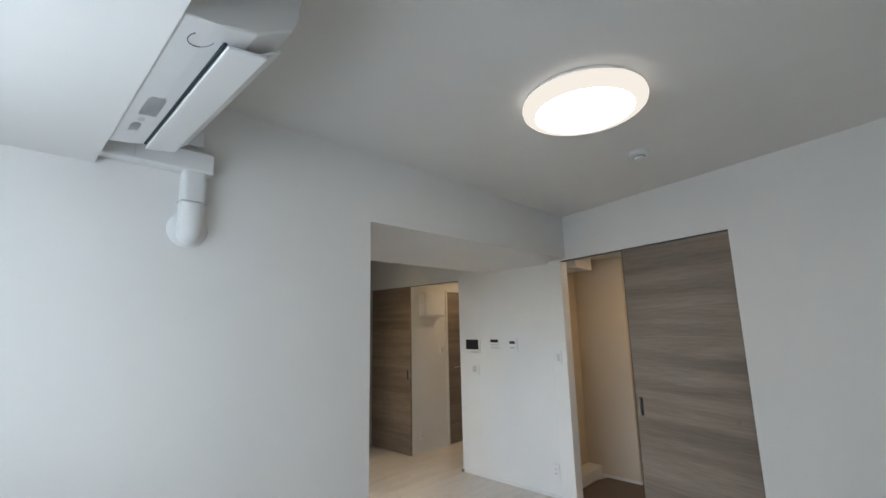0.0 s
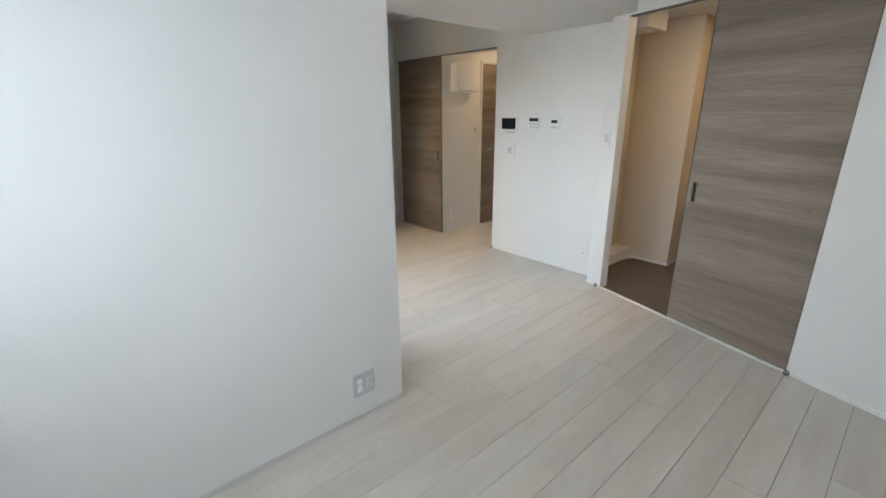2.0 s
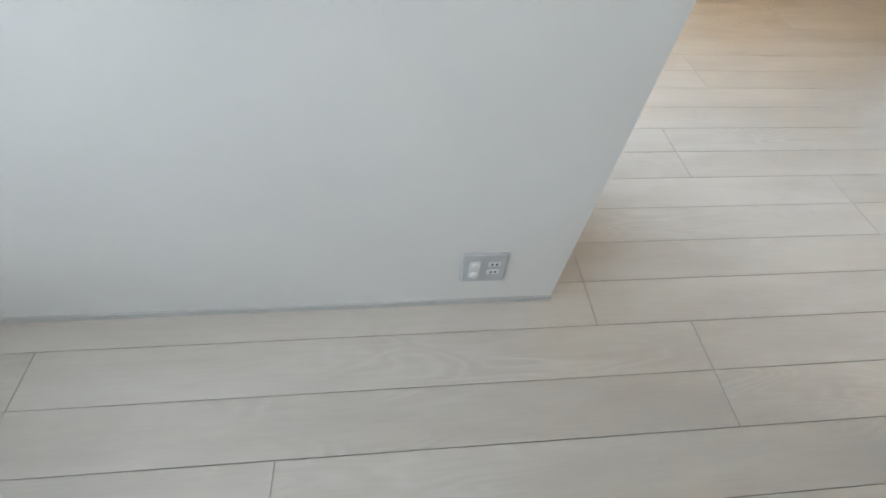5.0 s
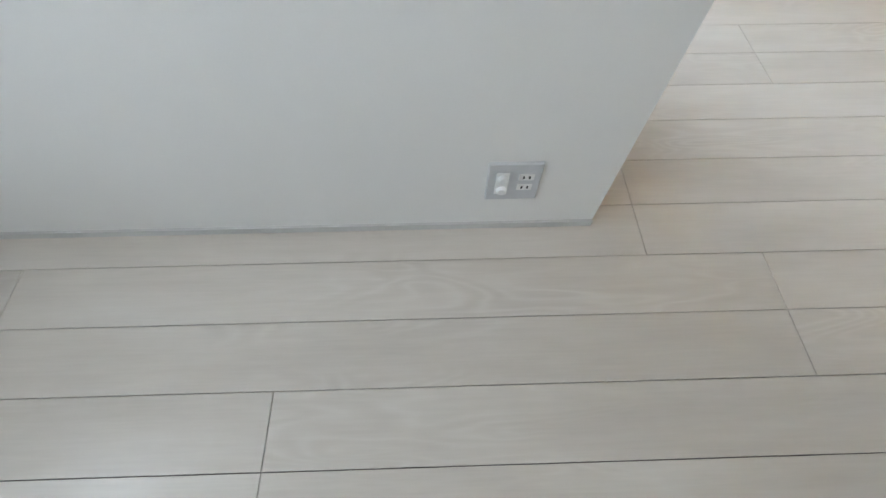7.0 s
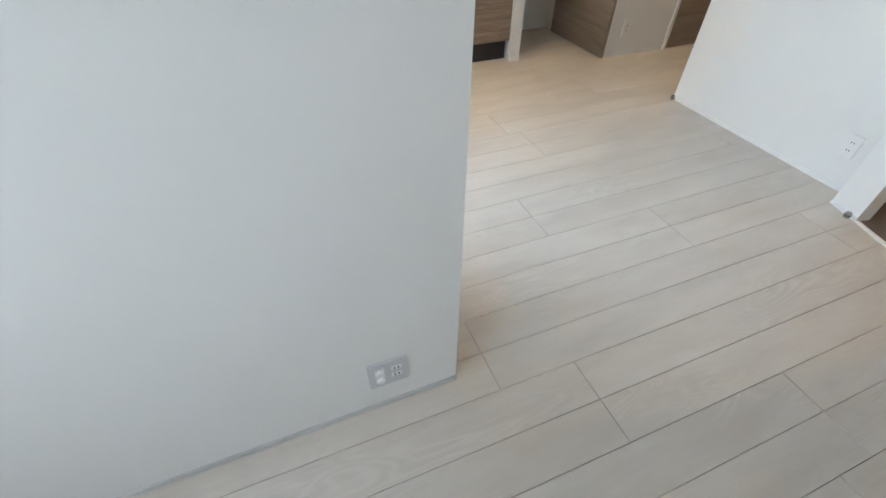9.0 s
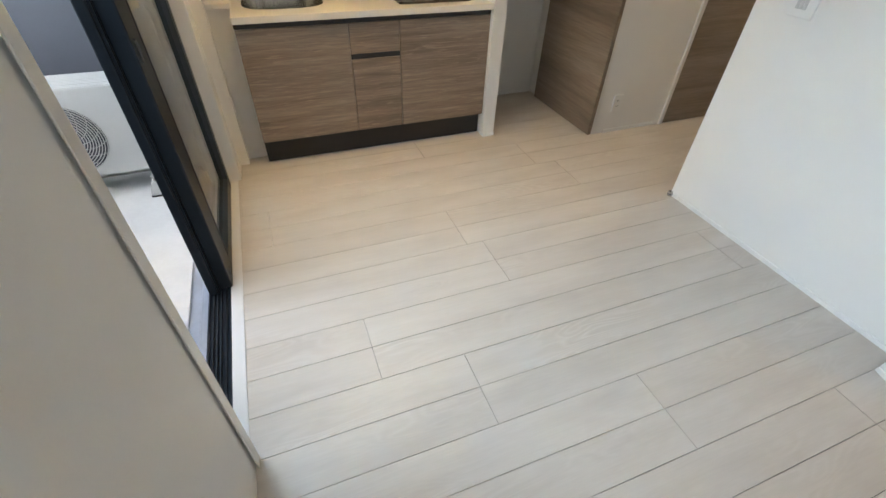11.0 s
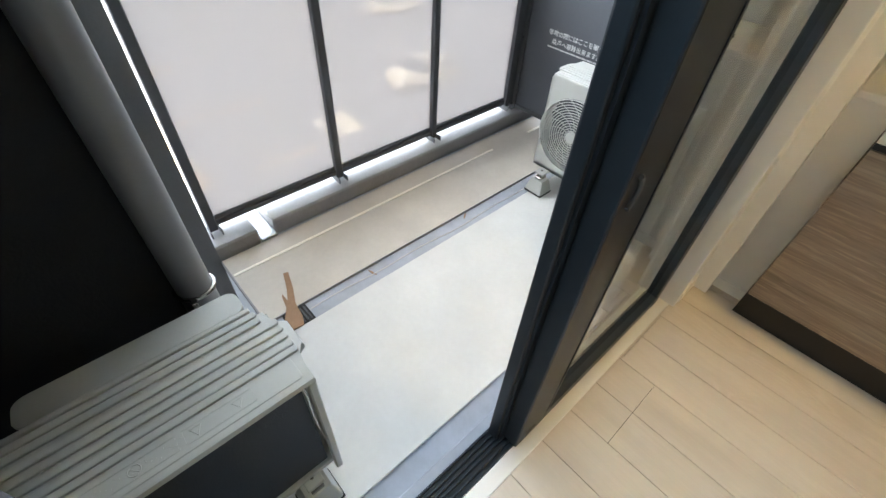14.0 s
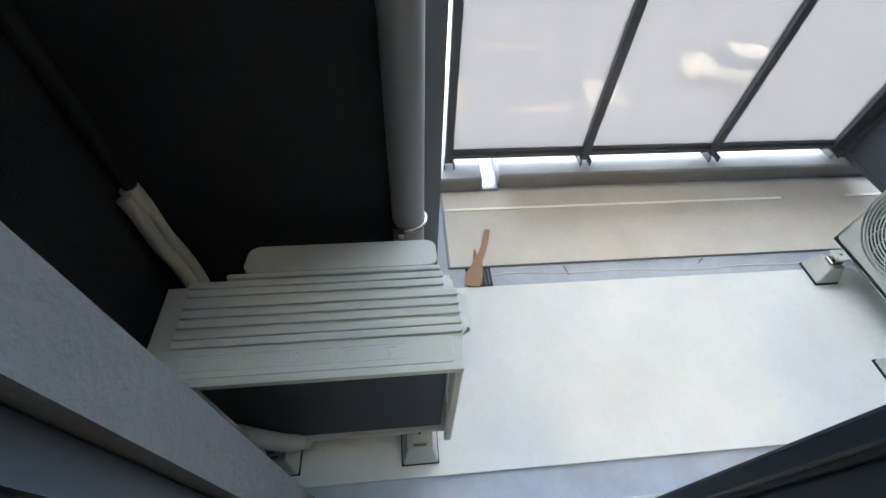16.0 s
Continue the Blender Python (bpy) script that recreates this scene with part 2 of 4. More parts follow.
def box(bm, x0, x1, y0, y1, z0, z1, bevel=0.0, seg=1):
    r = bmesh.ops.create_cube(bm, size=1)
    vs = r["verts"]
    for v in vs:
        v.co = Vector(((x0 + x1) / 2 + v.co.x * (x1 - x0), (y0 + y1) / 2 + v.co.y * (y1 - y0), (z0 + z1) / 2 + v.co.z * (z1 - z0)))
    if bevel:
        es = list({e for v in vs for e in v.link_edges})
        bmesh.ops.bevel(bm, geom=es, offset=bevel, segments=seg, affect="EDGES", profile=0.5)
    return bm


def bx(x0, x1, y0, y1, z0, z1, bevel=0.0, seg=1):
    return box(bmesh.new(), x0, x1, y0, y1, z0, z1, bevel, seg)


def cyl(bm, p, q, r0, r1=None, n=20, caps=True):
    p, q = Vector(p), Vector(q)
    r1 = r0 if r1 is None else r1
    m = Matrix.Translation((p + q) / 2) @ (q - p).to_track_quat("Z", "Y").to_matrix().to_4x4()
    bmesh.ops.create_cone(bm, cap_ends=caps, segments=n, radius1=r0, radius2=r1, depth=(q - p).length, matrix=m)
    return bm


def turned(bm, profile, n=32, m=None):
    """A solid of revolution about z from (radius, height) pairs."""
    rings = []
    for r, z in profile:
        rings.append([bm.verts.new((m or Matrix()) @ Vector((r * math.cos(2 * math.pi * i / n), r * math.sin(2 * math.pi * i / n), z))) for i in range(n)])
    for a, b in zip(rings, rings[1:]):
        for i in range(n):
            bm.faces.new((a[i], a[(i + 1) % n], b[(i + 1) % n], b[i]))
    for ring, flip in ((rings[0], True), (rings[-1], False)):
        bm.faces.new(ring[::-1] if flip else ring)
    return bm


def prism(bm, outline, z0, z1, m=None, bevel=0.0):
    """An outline in the plane, raised from z0 to z1."""
    m = m or Matrix()
    lo = [bm.verts.new(m @ Vector((x, y, z0))) for x, y in outline]
    hi = [bm.verts.new(m @ Vector((x, y, z1))) for x, y in outline]
    n = len(lo)
    fs = [bm.faces.new(lo[::-1]), bm.faces.new(hi)]
    for i in range(n):
        fs.append(bm.faces.new((lo[i], lo[(i + 1) % n], hi[(i + 1) % n], hi[i])))
    if bevel:
        bmesh.ops.bevel(bm, geom=list(fs[1].edges), offset=bevel, segments=2, affect="EDGES", profile=0.5)
    return bm


def rounded(x0, x1, y0, y1, r, n=6):
    out = []
    for cx, cy, a0 in ((x1 - r, y1 - r, 0), (x0 + r, y1 - r, 90), (x0 + r, y0 + r, 180), (x1 - r, y0 + r, 270)):
        for i in range(n + 1):
            a = radians(a0 + 90 * i / n)
            out.append((cx + r * math.cos(a), cy + r * math.sin(a)))
    return out


def tube(bm, pts, r, n=12, closed=False):
    """A round bar along a line of points."""
    pts = [Vector(p) for p in pts]
    rings, up = [], None
    k = len(pts)
    for i, p in enumerate(pts):
        d = (pts[(i + 1) % k] - pts[i - 1]) if closed else (pts[min(i + 1, k - 1)] - pts[max(i - 1, 0)])
        d.normalize()
        if up is None:
            up = d.orthogonal().normalized()
        up = (up - d * up.dot(d)).normalized()
        side = d.cross(up)
        rings.append([bm.verts.new(p + (up * math.cos(2 * math.pi * j / n) + side * math.sin(2 * math.pi * j / n)) * r) for j in range(n)])
    pairs = list(zip(rings, rings[1:])) + ([(rings[-1], rings[0])] if closed else [])
    for a, b in pairs:
        for j in range(n):
            bm.faces.new((a[j], a[(j + 1) % n], b[(j + 1) % n], b[j]))
    if not closed:
        bm.faces.new(rings[0][::-1])
        bm.faces.new(rings[-1])
    return bm


def curve_pts(pts, n=8):
    """A smooth line through points (Catmull-Rom)."""
    p = [Vector(a) for a in pts]
    p = [p[0] * 2 - p[1]] + p + [p[-1] * 2 - p[-2]]
    out = []
    for a, b, c, d in zip(p, p[1:], p[2:], p[3:]):
        for i in range(n):
            t = i / n
            out.append(0.5 * (2 * b + (c - a) * t + (2 * a - 5 * b + 4 * c - d) * t * t + (3 * b - a - 3 * c + d) * t**3))
    return out + [p[-2]]


def mesh_of(name, bm, mat, smooth=False):
    bmesh.ops.recalc_face_normals(bm, faces=bm.faces[:])
    me = bpy.data.meshes.new(name)
    bm.to_mesh(me)
    bm.free()
    me.materials.append(mat)
    if smooth:
        for p in me.polygons:
            p.use_smooth = True
        me.set_sharp_from_angle(angle=radians(35))
    return me


def part(name, bm, mat, parent, label="", smooth=False):
    ob = new(name, mesh_of(name, bm, mat, smooth))
    ob.parent = parent
    if label:
        tagged(ob, label)
    return ob


def thing(name, m, label, category, group="", kind=""):
    ob = new(name)
    ob.empty_display_size = 0.1
    ob.matrix_basis = m
    return tagged(ob, label, category, group, kind)


def single(name, bm, mat, label, category, kind="", m=None, smooth=False, group=""):
    ob = new(name, mesh_of(name, bm, mat, smooth))
    if m is not None:
        ob.matrix_basis = m
    return tagged(ob, label, category, group, kind)


def structure(name, bm, mat, label="", m=None, category=""):
    return single(name, bm, mat, label, category, "structure", m)


# ---- structure ----
CH = 2.48          # ceiling height
LX = -0.088        # inner face of the living room's window wall
ICX = 2.315        # intercom wall
NY = 3.19          # kitchen back wall
BF = -0.308        # balcony floor
A0 = Vector((2.138, 0.055, 0))                     # start of the slanted closet wall
SLANT = pose(A0.x, A0.y, 0, 0, 0, 254.25)           # its own frame: x along the wall, y into the closet

P_LABEL = "smooth white wallpapered partition wall with a thin grey base strip"
structure("wall_partition", bx(-2.12, 0, 0, 0.16, 0, CH), WALLPAPER, P_LABEL)
structure("beam_soffit", box(bx(0, ICX, 0, 1.12, 2.10, CH), -0.30, 0, 0.16, 1.12, 2.10, CH), WALLPAPER, "white dropped beam with a flat underside over the opening")
structure("wall_intercom", bx(ICX, 2.43, 0.235, 1.458, 0, CH), WALLPAPER, "white wall panel that carries the intercom and switches")
structure("wall_stub", box(bx(-0.155, -0.006, 0.0, 0.07, 0, 2.10), -0.155, -0.10, 0.07, 0.165, 0, 2.10), WALLPAPER, "narrow white wall end beside the closet opening", SLANT)
structure("wall_hall_header", box(bx(2.318, 2.43, 1.458, NY, 2.035, CH), 2.326, 2.43, 2.29, NY, 0, 2.035), WALLPAPER, "white wall over the hall opening and behind the sliding door")
structure("wall_kitchen_back", bx(-0.30, 2.43, NY, NY + 0.12, 0, CH), WALLPAPER, "cream white wall behind the kitchen")
structure("wall_wing", bx(1.549, 1.634, 2.505, NY, 0, CH), WALLPAPER, "narrow white wing wall beside the kitchen units")
wl = bx(-0.245, LX, 0.16, 0.676, -0.1, 2.10)
box(wl, -0.245, LX, 2.418, NY, -0.1, CH)
box(wl, -0.245, LX, 1.12, 2.418, 2.06, CH)
box(wl, -0.245, LX, 0.70, 1.12, 2.06, 2.10)
structure("wall_window", wl, WALLPAPER, "white wall round the tall balcony window")
structure("wall_kitchen_ledge", box(bx(LX, 0.086, 2.68, NY, 0, 0.86), LX, -0.03, 2.60, 2.68, 0, CH), WALLPAPER, "low white boxed ledge beside the counter")
structure("ledge_cap", bx(-0.03, 0.092, 2.665, NY, 0.86, 0.885, 0.004), WHITE, "white cap board on the low ledge")
structure("wall_hall_side", bx(2.43, 4.3, 2.29, 2.40, 0, 2.30), WALLPAPER, "cream hall wall with a breaker box")
structure("wall_hall_far", box(bx(4.3, 4.4, 1.2, 2.40, 0, 2.30), 2.43, 4.3, 1.25, 1.352, 0, 2.30), WALLPAPER, "plain cream hall wall")
structure("ceiling_hall", bx(2.43, 4.4, 1.2, 2.40, 2.22, 2.30), CEIL, "plain cream hall ceiling")

# bedroom shell
wb = bx(-2.12, -2.0, -3.0, 0, 0, 1.10)
box(wb, -2.12, -2.0, -3.0, 0, 2.03, CH)
box(wb, -2.12, -2.0, -0.44, 0, 1.10, 2.03)
box(wb, -2.12, -2.0, -3.0, -1.76, 1.10, 2.03)
structure("wall_bedroom_window", wb, WALLPAPER, "white bedroom wall with a wide window")
structure("wall_bedroom_south", bx(-2.12, 2.6, -3.1, -3.0, 0, CH), WALLPAPER, "plain white bedroom wall")
structure("beam_window", bx(-2.0, -1.18, -3.0, 0, 2.12, CH), WALLPAPER, "white dropped beam along the bedroom window")
structure("ceiling_bedroom", bx(-2.12, 2.8, -3.1, 0.0, CH, CH + 0.1), CEIL, "white papered bedroom ceiling")
structure("ceiling_living", bx(-0.30, 2.40, 0.0, NY + 0.12, CH, CH + 0.1), CEIL, "white papered living room ceiling")

# unseen enclosure, added so that no sun leaks into the rooms
structure("light_block_slab", bx(-2.3, 4.6, -3.3, 4.3, 2.60, 2.75), CURB, "unseen slab added over the flat to keep sunlight out")
structure("light_block_walls", box(box(bx(4.45, 4.55, -3.3, 4.3, -0.5, 2.6), -2.12, 4.45, -3.25, -3.15, -0.5, 2.6), -0.24, 4.45, 3.95, 4.05, -0.5, 2.6), CURB, "unseen outer walls added to keep sunlight out")

# slanted closet wall: header, far part, and the backing behind the door leaf
ws = bx(-0.004, 3.25, 0, 0.10, 2.085, CH)
box(ws, 1.421, 3.25, 0, 0.10, 0, 2.085)
structure("wall_closet", ws, WALLPAPER, "white slanted wall with a closet opening", SLANT)
structure("closet_jamb", box(bx(-0.006, 0.0, -0.001, 0.075, 0, 2.085), 0.70, 0.73, 0.055, 0.12, 0, 2.085), WHITE, "white closet door jambs", SLANT)
structure("wall_closet_north", bx(2.43, 3.20, 0.42, 0.50, 0, 2.3), CREAM, "cream side wall inside the closet")
structure("wall_closet_back", bx(3.10, 3.20, -0.108, 0.42, 0, 2.3), CREAM, "cream back wall inside the closet")
structure("wall_closet_return", bx(3.20, 3.72, -0.108, -0.02, 0, 2.3), CREAM, "cream return wall inside the closet")
structure("wall_closet_deep", bx(3.62, 3.72, -1.66, -0.108, 0, 2.3), CREAM, "cream deeper wall inside the closet")
structure("wall_closet_south", bx(2.2, 3.62, -1.75, -1.66, 0, 2.3), CREAM, "plain cream closet end wall")
structure("baseboard_closet_inner", box(bx(3.093, 3.10, -0.115, 0.27, 0, 0.03), 3.10, 3.62, -0.115, -0.108, 0, 0.03), WHITE, "thin white base strip inside the closet")
structure("ceiling_closet", bx(-0.5, 1.75, 0.11, 1.85, 2.2, 2.3), CEIL, "cream closet ceiling", SLANT)
structure("closet_duct", bx(2.42, 2.75, 0.05, 0.42, 2.05, 2.2), CEIL, "cream boxed duct in the closet")
structure("closet_plinth", bx(2.42, 3.10, 0.27, 0.42, 0, 0.11, 0.004), WHITE, "low white plinth along the closet wall")
structure("floor_closet", box(bx(-0.05, 1.6, 0.02, 1.85, -0.06, 0.004), -0.42, -0.05, 0.17, 1.62, -0.06, 0.004), BROWNFLOOR, "brown vinyl closet floor", SLANT)
structure("threshold_closet", bx(0.0, 1.421, -0.004, 0.02, -0.02, 0.007, 0.002), WHITE, "white sill strip of the closet door", SLANT)

# base strips
structure("baseboard_partition", bx(-2.0, 0.0, -0.007, 0, 0, 0.022), BASEB, "thin grey base strip")
structure("baseboard_intercom", bx(ICX - 0.007, ICX, 0.235, 1.458, 0, 0.022), WHITE, "thin white base strip")
structure("baseboard_closet", box(bx(1.421, 3.2, -0.007, 0, 0, 0.024), -0.155, -0.006, -0.006, 0, 0, 0.02), WHITE, "thin white base strip", SLANT)
structure("baseboard_kitchen", box(bx(1.634, 2.32, NY - 0.007, NY, 0, 0.024), 2.43, 2.95, 2.283, 2.29, 0, 0.024), WHITE, "thin white base strip")
structure("baseboard_ledge", box(box(bx(-0.03, 0.086, 2.673, 2.68, 0, 0.05), LX, LX + 0.006, 2.46, 2.60, 0, 0.05), 1.549, 1.634, 2.498, 2.505, 0, 0.024), WHITE, "thin white base strip")

# balcony shell
structure("balcony_floor", bx(-2.1, -0.245, 0.16, 3.95, -0.45, BF - 0.012), GUTTER, "grey waterproofed balcony floor with a gutter")
structure("balcony_vinyl", bx(-1.205, -0.435, 0.16, 3.90, BF - 0.012, BF), VINYL, "pale grey vinyl sheet on the balcony floor")
structure("balcony_vinyl_outer", bx(-1.835, -1.325, 1.17, 3.90, BF - 0.012, BF), VINYL2, "pale vinyl sheet along the balcony curb, tinted beige for warm reflected light")
# raised strip that draws the line of light, left open between its two pieces
structure("balcony_light_line", box(bx(-1.705, -1.690, 1.175, 3.10, BF, BF + 0.004), -1.706, -1.688, 3.50, 3.80, BF, BF + 0.004), STRIP, "thin near-white strip painted as a line of light on the balcony floor")
seam = bmesh.new()
tube(seam, [(-1.262 + 0.012 * math.sin(3.1 * y) + 0.006 * math.sin(11 * y + 1), y, BF - 0.0125) for y in [1.36 + 0.06 * i for i in range(42)]], 0.0042, 6)
structure("gutter_seam", seam, BASEB, "pale wavy sealant seam along the gutter")
ve = bx(-1.835, -1.325, 1.160, 1.170, BF - 0.012, BF + 0.003, 0.001)
box(ve, -1.325, -1.321, 1.160, 3.90, BF - 0.012, BF + 0.001)
structure("balcony_vinyl_edge", ve, CURB, "dark sealed edge of the outer vinyl sheet")
cb = bx(-2.16, -1.865, 1.49, 3.95, -0.45, -0.224, 0.01)
box(cb, -2.16, -1.845, 0.95, 1.395, -0.45, -0.224, 0.01)
structure("balcony_curb", cb, CURB, "grey coated concrete balcony curb with a drain gap")
structure("balcony_outlet_lining", bx(-2.16, -1.84, 1.397, 1.488, -0.45, BF + 0.012, 0.004), SILVER, "crumpled silver lining of the curb's drain gap")
structure("wall_balcony_column", bx(-2.0, -1.065, 0.165, 0.995, -0.45, 2.47), DARKWALL, "matt black coated building column")
structure("wall_balcony_column_rear", bx(-1.99, -1.30, 0.995, 1.10, -0.45, 2.34), PILASTER, "dark grey outer pilaster behind the downpipe")
structure("wall_balcony_side", bx(-1.065, -0.315, 0.162, 0.20, -0.45, 2.35), DARKWALL, "matt black coated outer wall")
structure("wall_outer_stucco", box(bx(-0.318, -0.245, 0.16, 0.722, -0.45, 2.35), -0.315, -0.245, 2.42, 3.95, -0.45, 2.35), GREYWALL, "rough grey stucco outer wall beside the window")
structure("balcony_ceiling", bx(-2.2, -0.315, 0.165, 4.2, 2.35, 2.47), CEIL, "plain pale balcony ceiling")
# added closing wall where the neighbouring balcony would go on
structure("balcony_end_filler", bx(-2.16, -0.315, 3.90, 3.945, -0.45, 2.35), GREYWALL, "plain grey wall added to close the balcony behind the partition board")
structure("window_sill_outer", bx(-0.285, -0.245, 0.723, 2.42, -0.45, -0.04, 0.004), GUTTER, "grey step under the balcony window")

# ---- windows and doors ----


def balcony_window():
    w = thing("window_1", pose(0, 0, 0), "tall black aluminium sliding balcony window standing open", "window", kind="structure")
    y0, y1, z1 = 0.70, 2.418, 2.06
    xa, xb = -0.243, -0.152
    fr = bx(-0.2445, -0.150, y0 - 0.023, y0 - 0.004, -0.03, z1, 0.003)
    box(fr, -0.150, -0.0885, y0 - 0.023, y0 - 0.014, -0.03, z1, 0.002)
    box(fr, -0.118, -0.112, y0 - 0.014, y0 - 0.008, 0.0, z1 - 0.035)
    box(fr, -0.156, -0.150, y0 - 0.004, y0 + 0.006, 0.0, z1 - 0.035)
    box(fr, xa, xb, y1 - 0.03, y1, -0.03, z1, 0.003)
    box(fr, xa, xb, y0, y1, z1 - 0.035, z1, 0.003)
    for x in (-0.20, -0.178):
        box(fr, x - 0.003, x + 0.003, y0 - 0.004, y0 + 0.008, 0.0, z1 - 0.035)
    part("window_frame", fr, BLACK, w)
    tr = bx(xa, xb, y0 - 0.004, y1 - 0.03, -0.04, -0.014)
    for x in (-0.240, -0.222, -0.206, -0.192, -0.174, -0.157):
        box(tr, x - 0.0025, x + 0.0025, y0 - 0.003, y1 - 0.03, -0.014, 0.002)
    part("track", tr, BLACK, w, "grooved black aluminium floor track")
    part("window_sill", bx(-0.152, -0.103, y0 - 0.004, y1 + 0.01, -0.03, 0.003, 0.002), WHITE, w, "pale wooden inner sill strip")
    for nm, x, ya, yb, wide, d in (("inner_leaf", -0.170, 1.490, 2.386, 0.140, 0.0265), ("outer_leaf", -0.220, 1.462, 2.386, 0.075, 0.0165)):
        st = bx(x - d, x + d, ya, ya + wide, 0.004, z1 - 0.04, 0.005, 2)
        box(st, x - d, x + d, yb - 0.055, yb, 0.004, z1 - 0.04, 0.004)
        box(st, x - d + 0.001, x + d - 0.001, ya + wide, yb - 0.055, 0.004, 0.075, 0.003)
        box(st, x - d + 0.001, x + d - 0.001, ya + wide, yb - 0.055, z1 - 0.1, z1 - 0.041, 0.003)
        leaf = part(nm, st, BLACK, w)
        g = part("pane", bx(x - 0.004, x + 0.004, ya + wide - 0.005, yb - 0.05, 0.07, z1 - 0.095), GLASS, leaf, "clear glass pane")
        g.visible_shadow = False
        gk = bx(x + d, x + d + 0.0025, ya + wide, yb - 0.055, 0.075, 0.082)
        box(gk, x + d, x + d + 0.0025, ya + wide - 0.007, ya + wide, 0.075, z1 - 0.1)
        part("gasket", gk, BLACK, leaf)
    part("meeting_stile", bx(-0.2035, -0.1965, 1.474, 1.56, 0.0, z1 - 0.045), BLACK, w)
    ck = bmesh.new()
    tube(ck, [(-0.140, 1.512 + 0.022 * math.cos(a), 0.99 + 0.032 * math.sin(a)) for a in [radians(-80 + 20 * i) for i in range(9)]], 0.005, 8)
    part("crescent_lock", ck, DARKGREY, w, "small dark crescent lock")
    part("corner_block", bx(-0.1435, -0.139, 1.525, 1.57, 0.045, 0.065, 0.002), DARKGREY, w)
    part("casing", box(bx(-0.0800, -0.0755, y0 - 0.062, y0 - 0.019, 0.003, z1 + 0.02, 0.002), -0.151, LX + 0.004, y1 - 0.003, y1 + 0.02, 0.003, z1 + 0.02, 0.002), WHITE, w, "thin white inner casing")


balcony_window()


def bedroom_window():
    w = thing("window_2", pose(0, 0, 0), "black-framed bedroom window", "window", kind="structure")
    f = bx(-2.10, -2.02, -1.76, -1.72, 1.10, 2.03, 0.003)
    box(f, -2.10, -2.02, -0.48, -0.44, 1.10, 2.03, 0.003)
    box(f, -2.10, -2.02, -1.72, -0.48, 1.10, 1.14, 0.003)
    box(f, -2.10, -2.02, -1.72, -0.48, 1.99, 2.03, 0.003)
    box(f, -2.08, -2.04, -1.13, -1.07, 1.14, 1.99, 0.003)
    part("window_frame", f, BLACK, w)
    for a, b in ((-1.72, -1.13), (-1.07, -0.48)):
        g = part("pane", bx(-2.065, -2.058, a, b, 1.14, 1.99), GLASS, w, "clear glass pane")
        g.visible_shadow = False


bedroom_window()


def door_pull(parent, m, tall=0.13, wide=0.028):
    """A recessed flush pull: steel rim round a dark cup."""
    rim = bmesh.new()
    prism(rim, rounded(-wide / 2, wide / 2, -tall / 2, tall / 2, 0.004, 3), 0, 0.003, m)
    h = part("pull", rim, STEEL, parent, "steel rim of a recessed pull")
    cup = bmesh.new()
    prism(cup, rounded(-wide * 0.22, wide * 0.32, -tall * 0.44, tall * 0.44, 0.003, 3), 0.003, 0.0045, m)
    part("cup", cup, LCD, h, "dark recessed cup")


def closet_door():
    d = thing("door_1", SLANT, "walnut-grained sliding closet door standing half open", "door", kind="structure")
    part("door_leaf", bx(0.636, 1.413, 0.014, 0.048, 0.008, 2.08, 0.002), DOORWOOD, d)
    face = Matrix(((1, 0, 0, 0), (0, 0, -1, 0), (0, 1, 0, 0), (0, 0, 0, 1)))
    door_pull(d, Matrix.Translation((0.682, 0.014, 0.93)) @ face)
    k = bmesh.new()
    turned(k, [(0.014, 0), (0.014, 0.004), (0.009, 0.007), (0.004, 0.007)], 20, Matrix.Translation((1.328, 0.014, 0.925)) @ face)
    part("stopper_cap", k, DOORWOOD, d, "small round brown cap", smooth=True)
    e = bx(0.632, 0.636, 0.012, 0.050, 0.008, 2.08, 0.001)
    part("edge_band", e, DARKGREY, d, "dark edge band")
    t = bx(0.0, 1.421, 0.0, 0.05, 2.081, 2.087)
    part("rail", t, DARKGREY, d, "dark top rail")


closet_door()


def hall_door():
    d = thing("door_2", pose(0, 0, 0), "walnut-grained sliding hall door pushed open beside the opening", "door", kind="structure")
    part("door_leaf", bx(2.288, 2.317, 2.275, 3.05, 0.008, 2.03, 0.002), DOORWOOD_Y, d)
    face = Matrix(((0, 0, -1, 0), (1, 0, 0, 0), (0, 1, 0, 0), (0, 0, 0, 1)))
    door_pull(d, Matrix.Translation((2.288, 2.318, 0.95)) @ face)
    part("rail", bx(2.286, 2.318, 1.46, 3.06, 2.031, 2.037), DARKGREY, d, "dark top rail")


hall_door()


def swing_door():
    d = thing("door_3", pose(0, 0, 0), "walnut-grained hall door in a white frame with a lever handle", "door", kind="structure")
    f = bx(2.955, 2.985, 2.273, 2.29, 0, 2.03, 0.002)
    box(f, 3.76, 3.79, 2.273, 2.29, 0, 2.03, 0.002)
    box(f, 2.985, 3.76, 2.273, 2.29, 2.0, 2.03, 0.002)
    part("door_frame", f, WHITE, d)
    part("door_leaf", bx(2.988, 3.757, 2.278, 2.29, 0.006, 1.998, 0.002), DOORWOOD, d)
    h = bmesh.new()
    cyl(h, (3.05, 2.278, 0.98), (3.05, 2.233, 0.98), 0.008)
    cyl(h, (3.045, 2.233, 0.98), (3.16, 2.233, 0.98), 0.007)
    part("handle", h, CHROME, d, "chrome lever handle", True)


swing_door()

# ---- bedroom things ----


